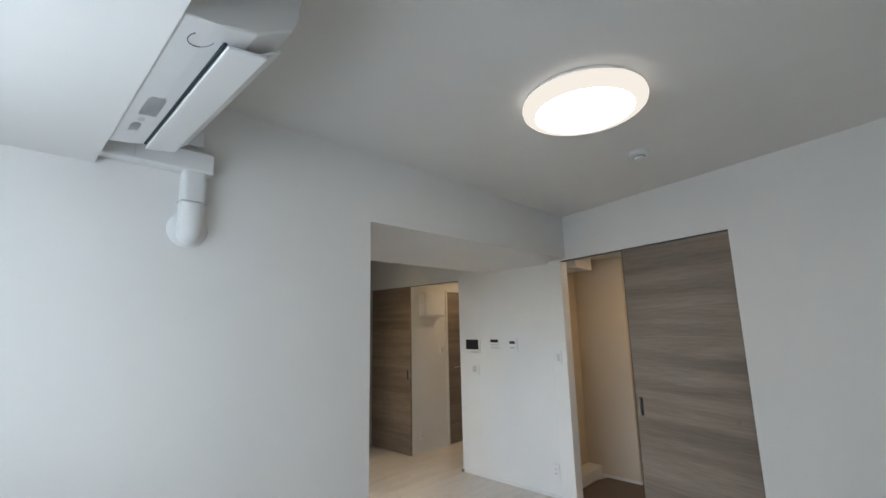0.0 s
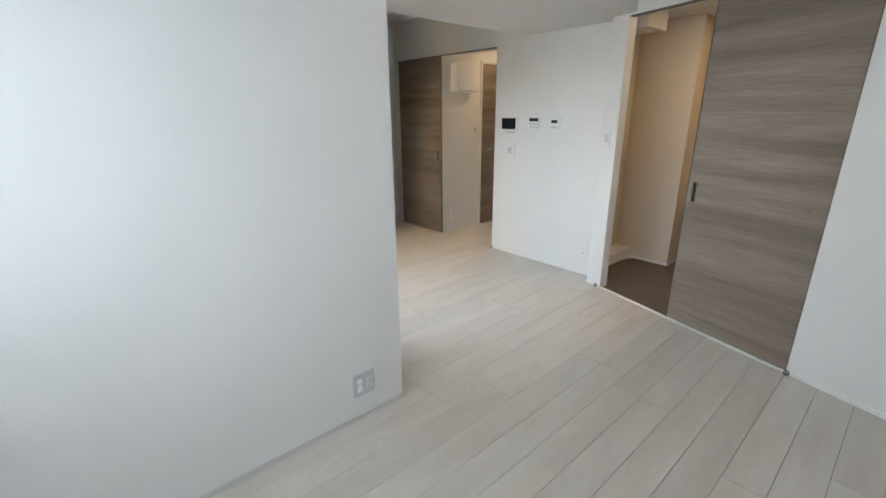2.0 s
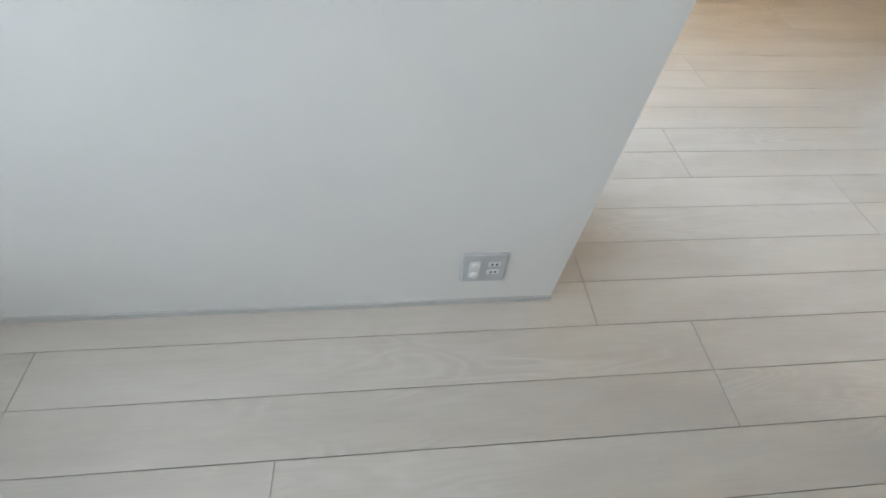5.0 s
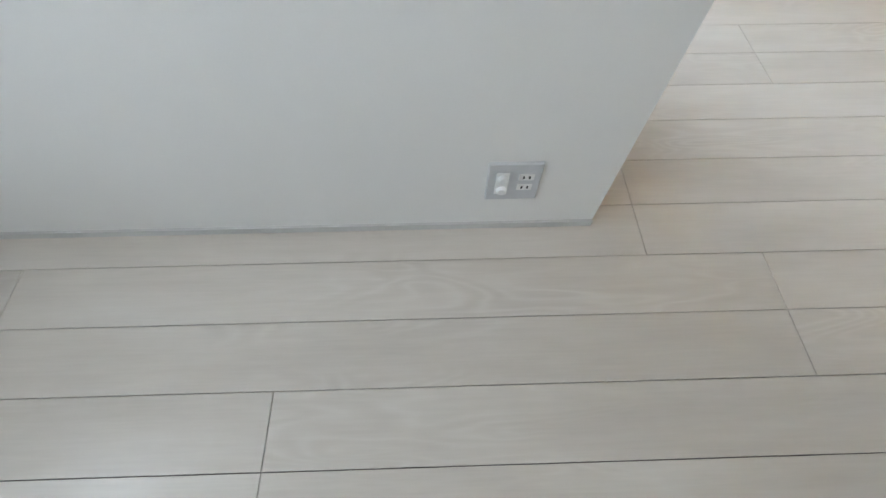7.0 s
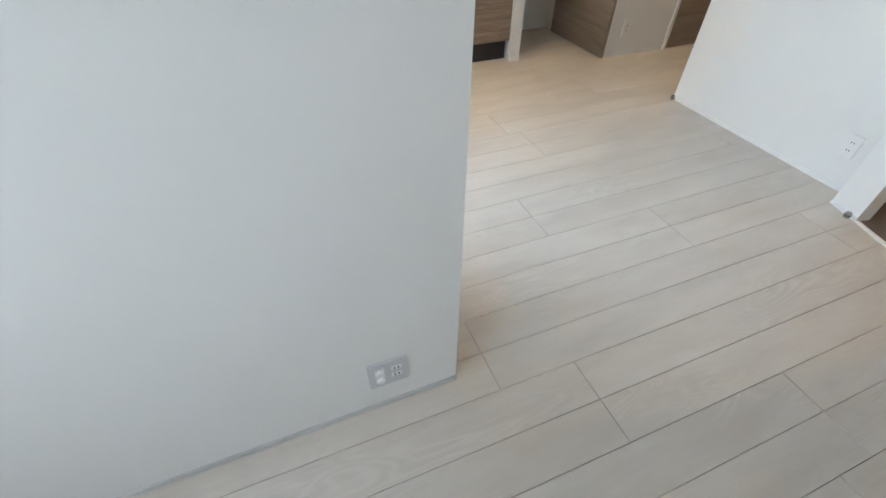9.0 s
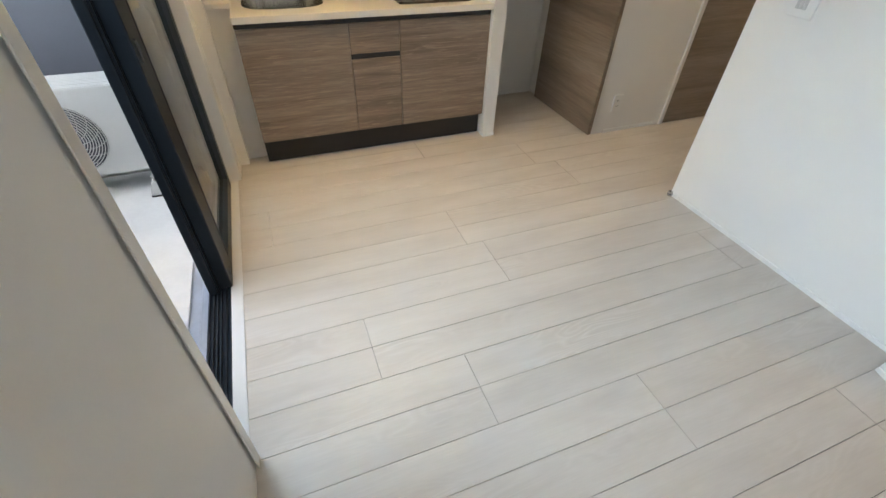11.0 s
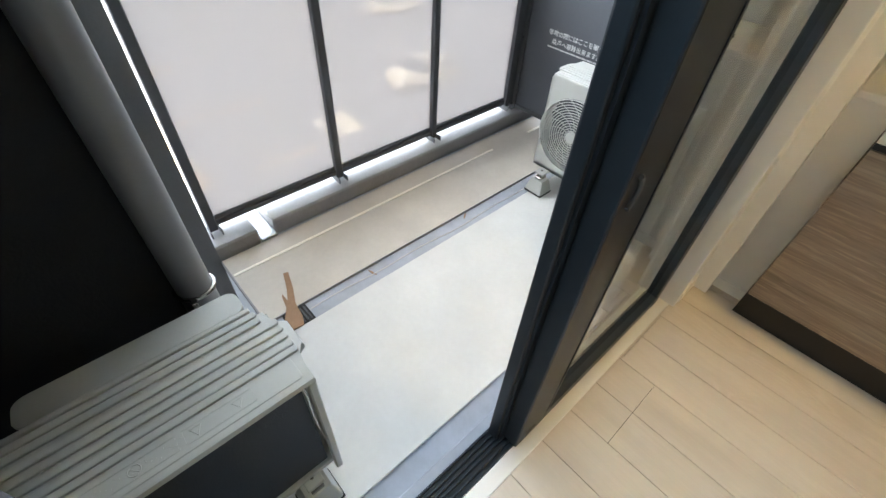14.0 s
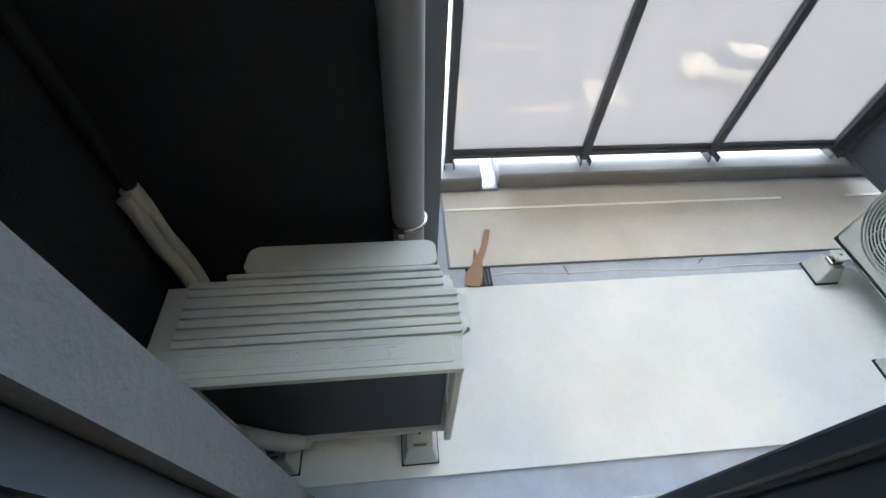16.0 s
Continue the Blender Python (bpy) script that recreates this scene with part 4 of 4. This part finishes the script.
def outdoor_unit(m, label, wrap=False, deflector=False, size=(0.700, 0.257, 0.182, 0.737)):
    """Outdoor unit: width along x, fan to -y, fan side at -x; origin on the ground."""
    t = thing("outdoor_unit", m, label, "air conditioner", "outdoor units")
    w, d, z0, z1 = size[0] / 2, size[1] / 2, size[2], size[3]
    foot_z = z0 - 0.05
    body = bmesh.new()
    fx, fz, fr = -0.155, 0.425, 0.222
    # front panel with a round opening
    n = 48
    ring, rim = [], []
    x0r, x1r, z0r, z1r = -w, w, z0, z1
    for i in range(n):
        a = 2 * math.pi * i / n + math.pi / n
        c, s = math.cos(a), math.sin(a)
        tt = min((x1r - fx) / c if c > 0 else (x0r - fx) / c, (z1r - fz) / s if s > 0 else (z0r - fz) / s)
        ring.append((fx + fr * c, fz + fr * s))
        rim.append([fx + tt * c, fz + tt * s])
    for cx, cz in ((x0r, z0r), (x1r, z0r), (x1r, z1r), (x0r, z1r)):
        i = min(range(n), key=lambda i: (rim[i][0] - cx) ** 2 + (rim[i][1] - cz) ** 2)
        rim[i] = [cx, cz]
    fv = [body.verts.new((x, -d, z)) for x, z in ring]
    bv = [body.verts.new((x, -d + 0.03, z)) for x, z in ring]
    ov = [body.verts.new((x, -d, z)) for x, z in rim]
    for i in range(n):
        j = (i + 1) % n
        body.faces.new((fv[i], fv[j], ov[j], ov[i]))
        body.faces.new((fv[j], fv[i], bv[i], bv[j]))
    box(body, w - 0.012, w, -d, d, z0, z1, 0.003)
    box(body, -w, -w + 0.012, -d, -d + 0.10, z0, z1, 0.003)
    box(body, -w, w, -d, d - 0.03, z0, z0 + 0.02, 0.003)
    # posts of the open back
    box(body, -w, -w + 0.022, d - 0.024, d, z0, z1, 0.004)
    box(body, w - 0.12, w - 0.012, d - 0.012, d, z0, z1, 0.003)
    part("cabinet", body, UNIT, t)
    dk = bx(-w + 0.03, w - 0.013, d - 0.060, d - 0.045, z0, z1 - 0.005)
    part("coil", dk, UNITDARK, t, "dark finned coil behind the guard")
    part("fan_shroud", bx(-w + 0.04, w - 0.19, -d + 0.05, -d + 0.06, z0 + 0.03, z1 - 0.03), UNITDARK, t)
    gd = bmesh.new()
    box(gd, -w - 0.003, -w + 0.005, (d - 0.02 - d + 0.09) / 2 - 0.02, (d - 0.02 - d + 0.09) / 2 - 0.014, z0 + 0.04, z1 - 0.04)
    box(gd, -w - 0.002, -w + 0.006, -d + 0.10, d - 0.022, z0, z0 + 0.045)
    box(gd, -w - 0.002, -w + 0.006, -d + 0.10, d - 0.022, z1 - 0.05, z1)
    guard = part("side_guard", gd, UNIT, t, "slotted ivory side guard")
    bar = mesh_of("guard_bar", bx(-w - 0.002, -w + 0.004, -d + 0.10, d - 0.024, -0.006, 0.006), UNIT)
    for i in range(12):
        o = new("guard_bar", bar)
        o.parent = guard
        o.location.z = z0 + 0.05 + i * (z1 - z0 - 0.10) / 11
    # lid with pressed ribs and a stepped fan-side edge
    lid = bmesh.new()
    out = [(-w, d), (-w, d - 0.05), (-w + 0.0, d - 0.085), (-w - 0.026, d - 0.10), (-w - 0.028, d - 0.19), (-w - 0.004, d - 0.205), (-w + 0.008, d - 0.215), (-w + 0.008, -d), (w, -d), (w, d)]
    prism(lid, out, z1, z1 + 0.018, bevel=0.006)
    top = part("lid", lid, UNIT, t, smooth=True)
    for i, yy in enumerate((-0.128, -0.104, -0.072, -0.046, -0.020, 0.008, 0.030)):
        rb = bmesh.new()
        x0 = -w + (0.025 if i in (0, 1) else -0.008)
        prism(rb, rounded(x0, w - 0.05, yy - 0.0098, yy + 0.0098, 0.007, 4), z1 + 0.014, z1 + 0.0235, bevel=0.003)
        part("rib", rb, UNIT, top)
    pn = bmesh.new()
    prism(pn, rounded(-w + 0.02, w - 0.03, d - 0.085, d - 0.018, 0.008, 4), z1 + 0.017, z1 + 0.0195, bevel=0.0015)
    part("label_panel", pn, UNIT, top)
    em = bmesh.new()
    for k, xx in enumerate((-0.19, -0.10, 0.02, 0.19)):
        if k < 2:
            tri = [(xx - 0.012, d - 0.062), (xx + 0.012, d - 0.062), (xx, d - 0.040)]
            tube(em, [(x, y, z1 + 0.0195) for x, y in tri], 0.0011, 6, True)
        else:
            tube(em, [(xx + 0.012 * math.cos(a), d - 0.052 + 0.012 * math.sin(a), z1 + 0.0195) for a in [2 * math.pi * i / 20 for i in range(20)]], 0.0011, 6, True)
            tube(em, [(xx - 0.008, d - 0.044, z1 + 0.0195), (xx + 0.008, d - 0.060, z1 + 0.0195)], 0.0011, 6)
    for i in range(26):
        x = -0.07 + 0.0042 * (i * 7 % 19) + 0.085 * (i % 3 == 1)
        box(em, x, x + 0.0025, d - 0.062 + 0.006 * (i % 4), d - 0.0585 + 0.006 * (i % 4), z1 + 0.0194, z1 + 0.0204)
    for xa, xb in ((-0.225, -0.075), (-0.06, 0.14), (0.15, 0.26)):
        tube(em, [(xa, d - 0.070, z1 + 0.0195), (xb, d - 0.070, z1 + 0.0195), (xb, d - 0.034, z1 + 0.0195), (xa, d - 0.034, z1 + 0.0195)], 0.0008, 6, True)
    part("embossing", em, UNIT, top, "embossed warning signs")
    # fan grille of rings and curved spokes
    gr = bmesh.new()
    for i in range(13):
        r = 0.042 + i * 0.0148
        tube(gr, [(fx + r * math.cos(a), -d - 0.006, fz + r * math.sin(a)) for a in [2 * math.pi * k / 40 for k in range(40)]], 0.0031, 5, True)
    for i in range(16):
        a0 = 2 * math.pi * i / 16
        tube(gr, [(fx + r * math.cos(a0 + 1.1 * r / fr), -d - 0.004, fz + r * math.sin(a0 + 1.1 * r / fr)) for r in [0.035 + 0.0158 * k for k in range(13)]], 0.0019, 5)
    grille = part("fan_grille", gr, UNIT, t, "round ivory wire fan grille")
    hb = bmesh.new()
    turned(hb, [(0.036, 0), (0.034, 0.008), (0.02, 0.012), (0.004, 0.012)], 28, Matrix.Translation((fx, -d - 0.001, fz)) @ pose(0, 0, 0, 90))
    part("hub", hb, UNIT, grille, smooth=True)
    for i in range(3):
        fb = bmesh.new()
        a0 = radians(120 * i + 15)
        pts = [(0.03, a0), (0.19, a0 - 0.25), (0.20, a0 + 0.35), (0.16, a0 + 0.75), (0.03, a0 + 0.9)]
        prism(fb, [(fx + r * math.cos(a), fz + r * math.sin(a)) for r, a in pts], -d + 0.03, -d + 0.034, Matrix(((1, 0, 0, 0), (0, 0, 1, 0), (0, 1, 0, 0), (0, 0, 0, 1))))
        part("fan_blade", fb, UNITDARK, t, "dark fan blade at rest")
    # feet: ivory plastic blocks on rubber pads
    for xx in (-w + 0.10, w - 0.12):
        for yy in (-d - 0.035, d - 0.030):
            f = bmesh.new()
            lo, hi = rounded(xx - 0.062, xx + 0.062, yy - 0.055, yy + 0.055, 0.008, 3), rounded(xx - 0.042, xx + 0.042, yy - 0.036, yy + 0.036, 0.006, 3)
            vl = [f.verts.new((x, y, 0.012)) for x, y in lo]
            vm = [f.verts.new((x, y, 0.03)) for x, y in lo]
            vh = [f.verts.new((x, y, foot_z)) for x, y in hi]
            k = len(vl)
            for a, b_ in ((vl, vm), (vm, vh)):
                for i in range(k):
                    f.faces.new((a[i], a[(i + 1) % k], b_[(i + 1) % k], b_[i]))
            f.faces.new(vh)
            f.faces.new(vl[::-1])
            blk = part("foot_block", f, UNIT, t, "ivory plastic mounting block")
            part("rubber_pad", bx(xx - 0.066, xx + 0.066, yy - 0.058, yy + 0.058, 0.0, 0.012, 0.002), RUBBER, blk)
            br = bx(xx - 0.022, xx + 0.022, yy - 0.03, yy + 0.03, foot_z, foot_z + 0.018, 0.002)
            cyl(br, (xx, yy, foot_z + 0.016), (xx, yy, z0 + 0.008), 0.006, n=8)
            part("bolt", br, STEEL, blk, "galvanised clamp bolt")
        part("foot_rail", bx(xx - 0.03, xx + 0.03, -d - 0.065, d + 0.0, z0 - 0.014, z0 + 0.002, 0.003), UNIT, t)
    if deflector:
        dfl = bmesh.new()
        ol = rounded(-0.315, 0.185, -0.100, 0.0, 0.03, 6)
        mm = pose(0, -d - 0.036, 0.748, 10)
        prism(dfl, ol, -0.004, 0.004, mm)
        dp = part("air_deflector", dfl, UNIT, t, "ivory air deflector plate in front of the fan")
        part("deflector_bar", bx(-0.318, 0.215, -d - 0.030, -d - 0.016, 0.742, 0.760, 0.002), UNIT, dp)
        for xx in (-0.30, -0.20, -0.09, 0.02, 0.11, 0.19):
            part("tab", bx(xx, xx + 0.02, -d - 0.017, -d, 0.738, 0.746), UNIT, dp)
    if wrap:
        tb = bx(w - 0.118, w - 0.108, d, d + 0.008, z0 + 0.05, z1 - 0.03, 0.003)
        part("valve_cover", tb, UNIT, t)
    return t


outdoor_unit(pose(-0.629, 0.728, BF, 0, 0, -90), "ivory outdoor air conditioner unit, its dark back towards the window", True, True)
outdoor_unit(pose(-0.9075, 3.150, BF), "ivory outdoor air conditioner unit with a round fan grille", size=(0.735, 0.285, 0.150, 0.715))


def pipes():
    t = thing("refrigerant_pipe", pose(-1.045, 0.25, BF), "ivory wrapped refrigerant pipes down the black wall", "pipe")
    up = bmesh.new()
    tube(up, [(0.0, -0.02, 2.6), (0.0, -0.02, 0.80)], 0.019, 14)
    part("dark_riser", up, DARKWALL, t, "black painted riser")
    for k, (dx, dy) in enumerate(((0.0, -0.012), (0.042, -0.010))):
        b = bmesh.new()
        tube(b, curve_pts([(dx + 0.005, dy - 0.01, 0.83), (dx + 0.012, dy, 0.77), (dx + 0.030, dy + 0.012, 0.66), (dx + 0.040, dy + 0.03, 0.57), (dx + 0.075, dy + 0.055, 0.47), (dx + 0.15, dy + 0.08, 0.38), (dx + 0.24, dy + 0.07, 0.32)]), 0.026 - 0.006 * k, 14)
        part("wrapped_pipe", b, PIPEWRAP, t, "ivory taped pipe", True)
    h = thing("drain_hose", pose(-0.515, 0.555, BF), "ivory bent drain pipe at the outdoor unit's valves", "hose")
    b = bmesh.new()
    tube(b, curve_pts([(-0.05, -0.18, 0.34), (-0.01, -0.10, 0.35), (0.01, -0.02, 0.33), (0.0, 0.03, 0.24), (-0.04, 0.035, 0.12), (-0.06, 0.02, 0.02)]), 0.026, 14)
    part("hose", b, PIPEWRAP, h, smooth=True)


pipes()


def downpipe():
    t = thing("downpipe", pose(-1.010, 0.972, BF), "dark grey rainwater downpipe clamped to the column", "pipe")
    b = bmesh.new()
    cyl(b, (0, 0, 0), (0, 0, 2.65), 0.048, n=32, caps=False)
    part("pipe", b, PIPEGREY, t, smooth=True)
    c = bmesh.new()
    tube(c, [(0.052 * math.cos(a), 0.052 * math.sin(a), 0.70) for a in [2 * math.pi * i / 28 for i in range(28)]], 0.007, 8, True)
    cl = part("clamp", c, STEEL, t, "pale metal pipe clamp")
    part("clamp_bolt", bx(0.05, 0.075, -0.03, -0.015, 0.69, 0.71, 0.002), STEEL, cl)


downpipe()


def railing():
    t = thing("railing", pose(0, 0, 0), "charcoal balcony railing with frosted glass panels", "railing", kind="structure")
    ys = (1.215, 1.984, 2.748, 3.512)
    for y in ys:
        p = part("post", bx(-1.996, -1.948, y - 0.022, y + 0.022, -0.202, 0.98, 0.004), DARKGREY, t)
        ft = bx(-2.003, -2.0, y - 0.03, y + 0.03, -0.224, -0.209, 0.003)
        box(ft, -1.986, -1.913, y - 0.03, y - 0.024, -0.217, -0.180, 0.001)
        box(ft, -1.986, -1.913, y + 0.024, y + 0.03, -0.217, -0.180, 0.001)
        part("foot", ft, DARKGREY, p)
    for a, b in zip(ys, ys[1:]):
        part("bottom_rail", bx(-1.994, -1.958, a + 0.022, b - 0.022, -0.180, -0.150, 0.003), DARKGREY, t)
        part("glass_clip", bx(-1.990, -1.968, a + 0.023, b - 0.023, -0.149, -0.127, 0.002), DARKGREY, t)
        g = part("glass_panel", bx(-1.984, -1.977, a + 0.016, b - 0.016, -0.127, 0.93), FROST, t, "frosted glass panel")
    part("end_plate", bx(-1.992, -1.955, 3.5345, 3.579, -0.20, 0.958, 0.003), DARKGREY, t)
    part("hand_rail", bx(-2.018, -1.938, 1.0, 3.86, 0.96, 1.02, 0.008, 2), DARKGREY, t)


railing()


def partition_screen():
    t = thing("partition_screen", pose(0, 3.60, BF), "charcoal emergency partition board with white lettering", "screen", kind="structure")
    part("board", bx(-1.93, -0.32, 0, 0.012, 0.11, 2.55), SCREEN, t)
    f = bx(-1.975, -1.93, -0.02, 0.03, 0.0, 2.6, 0.003)
    box(f, -1.93, -0.32, -0.012, 0.024, 0.09, 0.12, 0.003)
    part("frame", f, DARKGREY, t)
    rv = bmesh.new()
    for z in (0.12, 0.62, 1.12):
        turned(rv, [(0.007, 0), (0.006, 0.003), (0.002, 0.004)], 12, Matrix.Translation((-1.952, -0.02, z)) @ pose(0, 0, 0, 90))
    part("rivets", rv, STEEL, t)
    for body_, size, x, z in (("非常の際にはここを破って", 0.0395, -1.52, 0.695), ("隣戸へ避難出来ます。", 0.0395, -1.52, 0.640)):
        cu = bpy.data.curves.new("lettering", "FONT")
        cu.body, cu.size, cu.align_x, cu.extrude = body_, size, "CENTER", 0.0006
        cu.materials.append(PALEPRINT)
        o = new("lettering", cu)
        o.parent = t
        o.matrix_basis = pose(x, -0.0015, z, 90, 0, 0)
    ln = bmesh.new()
    for i in range(30):
        x = -1.745 + i * 0.0148
        box(ln, x, x + 0.008 + 0.005 * (i * 5 % 3) / 2, -0.002, -0.0005, 0.612, 0.621)
    part("small_print", ln, PALEPRINT, t, "row of small white print")


partition_screen()


def floor_drain():
    t = thing("floor_drain", pose(-1.265, 1.30, BF - 0.012), "dark slotted drain in the gutter", "drain")
    b = bx(-0.055, 0.055, -0.06, 0.06, -0.004, 0.004, 0.002)
    part("plate", b, RUBBER, t)
    s = bmesh.new()
    for i in range(6):
        box(s, -0.045, 0.045, -0.05 + 0.018 * i, -0.042 + 0.018 * i, 0.004, 0.009, 0.001)
    part("bars", s, DARKGREY, t)


floor_drain()

# torn strip of wood lying over the drain
wd = bmesh.new()
prism(wd, [(-0.035, 0.0), (0.028, 0.0), (0.036, 0.05), (0.030, 0.13), (0.045, 0.22), (0.052, 0.315), (0.030, 0.317), (0.018, 0.22), (0.004, 0.155), (-0.006, 0.20), (-0.012, 0.19), (-0.012, 0.12), (-0.04, 0.05)], 0, 0.006)
single("wood_scrap", wd, CARD, "torn brown wood scrap lying over the drain", "debris", m=pose(-1.205, 1.262, BF + 0.004, 0, -4, 78) @ Matrix.Diagonal((1.12, 1.12, 1, 1)))
for lx, ly, ang in ((-1.278, 1.73, 20), (-1.30, 2.43, -50)):
    lf = bmesh.new()
    prism(lf, [(-0.03, 0), (-0.01, 0.006), (0.03, 0.002), (0.012, -0.006)], 0, 0.003)
    single("dry_leaf", lf, CARD, "small dry brown leaf in the gutter", "leaf", m=pose(lx, ly, BF - 0.011, 0, 6, ang), group="dry leaves")

# ---- street ----
SZ = -9.5
structure("ground", bx(-400, 400, -400, 400, SZ - 0.3, SZ), ASPHALT, "sunlit grey street and ground")
structure("pavement", bx(-5.2, -2.6, -60, 60, SZ, SZ + 0.15, 0.01), FACADE, "pale pavement with a kerb along the street")
pt = bx(-5.9, -5.75, -60, 60, SZ, SZ + 0.012)
for i in range(12):
    box(pt, -9.1, -8.95, -40 + 7 * i, -36 + 7 * i, SZ, SZ + 0.012)
box(pt, -24.5, -16.2, 3.1, 3.9, SZ, SZ + 0.012)
box(pt, -22.2, -21.9, 4.4, 8.7, SZ, SZ + 0.012)
box(pt, -16.5, -16.2, 5.6, 8.6, SZ, SZ + 0.012)
box(pt, -29.0, -28.5, 4.2, 6.6, SZ, SZ + 0.012)
structure("paving_patch", bx(-18.6, -16.5, 9.6, 11.3, SZ, SZ + 0.014), CARPAINT, "pale beige paved patch in the street")
structure("road_markings", pt, ROADPAINT, "worn white road lines")


def car(m, label):
    t = thing("car", m, label, "car", "parked cars")
    b = bmesh.new()
    mm = Matrix(((1, 0, 0, 0), (0, 0, 1, 0), (0, 1, 0, 0), (0, 0, 0, 1)))
    prism(b, [(-2.1, 0.25), (2.1, 0.25), (2.15, 0.7), (1.2, 0.9), (-1.9, 0.95), (-2.15, 0.7)], -0.85, 0.85, mm)
    bmesh.ops.bevel(b, geom=b.edges[:], offset=0.07, segments=2, affect="EDGES", profile=0.5)
    part("body", b, CARPAINT, t, smooth=True)
    c = bmesh.new()
    prism(c, [(-1.85, 0.92), (0.95, 0.90), (0.35, 1.42), (-1.5, 1.45)], -0.76, 0.76, mm)
    bmesh.ops.bevel(c, geom=c.edges[:], offset=0.06, segments=2, affect="EDGES", profile=0.5)
    part("cabin", c, CARGLASS, t, "dark car windows", True)
    part("roof", bx(-1.42, 0.28, -0.68, 0.68, 1.43, 1.49, 0.02, 2), CARPAINT, t)
    for x in (-1.3, 1.35):
        for y in (-0.82, 0.82):
            w = bmesh.new()
            cyl(w, (x, y - 0.1, 0.31), (x, y + 0.1, 0.31), 0.31, n=24)
            wh = part("wheel", w, RUBBER, t)
            r = bmesh.new()
            cyl(r, (x, y - 0.105, 0.31), (x, y + 0.105, 0.31), 0.18, n=16)
            part("rim", r, STEEL, wh)


car(pose(-18.6, 16.9, SZ, 0, 0, 262), "pale cream car parked across the street")
car(pose(-29.8, 23.6, SZ, 0, 0, 85), "pale cream car at the far kerb")
bl = thing("building", pose(-46, 4, SZ), "pale low building across the street", "building")
part("wall", bx(-5, 0, -22, 24, 0, 10), FACADE, bl)
part("roof", bx(-5.2, 0.25, -22.2, 24.2, 10, 10.4, 0.02), CURB, bl)
for i in range(9):
    for k in range(3):
        wi = part("window", bx(0.0, 0.05, -20 + 5 * i, -17.6 + 5 * i, 1.2 + 3.1 * k, 2.7 + 3.1 * k, 0.01), DARKGREY, bl)
        part("pane", bx(0.05, 0.06, -19.9 + 5 * i, -17.7 + 5 * i, 1.3 + 3.1 * k, 2.6 + 3.1 * k), CARGLASS, wi)

# ---- floor boards ----
sub = bx(-2.0, 2.3, -3.0, 0.16, -0.12, -0.012)
box(sub, -0.104, 4.3, 0.16, NY, -0.12, -0.012)
floor_ob = structure("floor", sub, GROOVE, "pale whitewashed oak plank floor with dark grooves")
PITCH, Y0, LEN = 0.152, -0.400, 1.818
known = {-1: -0.75, 0: 0.415, 1: 0.124, 2: -0.545, 3: 0.69, 4: 0.36, 5: 1.05, 6: 0.965, 7: 0.042}
rng = random.Random(7)
shared = {}


def plank_mesh(length):
    key = round(length, 3)
    if key not in shared:
        g = 0.0008
        b = bmesh.new()
        outer = [(g, g), (length - g, g), (length - g, PITCH - g), (g, PITCH - g)]
        e = 0.0013
        inner = [(e, e), (length - e, e), (length - e, PITCH - e), (e, PITCH - e)]
        lo = [b.verts.new((x, y, -0.012)) for x, y in outer]
        mid = [b.verts.new((x, y, -0.0012)) for x, y in outer]
        hi = [b.verts.new((x, y, 0)) for x, y in inner]
        for a, c in ((lo, mid), (mid, hi)):
            for i in range(4):
                b.faces.new((a[i], a[(i + 1) % 4], c[(i + 1) % 4], c[i]))
        b.faces.new(hi)
        shared[key] = mesh_of("plank", b, PLANK)
    return shared[key]


for pair in range(-9, 12):
    off = known.get(pair, rng.uniform(0, LEN))
    for half in (0, 1):
        y = Y0 + PITCH * (2 * pair + half)
        if y < -3.0 or y > NY - 0.02:
            continue
        xa, xb = (-2.0, 2.3) if y + PITCH < 0.18 else (-0.104, 3.2 if y < 1.35 else 4.3)
        x = off - LEN * 6
        while x < xb:
            s, e = max(x, xa), min(x + LEN, xb)
            if e - s > 0.004:
                o = new("plank", plank_mesh(e - s))
                o.parent = floor_ob
                o.location = (s, y, 0)
            x += LEN
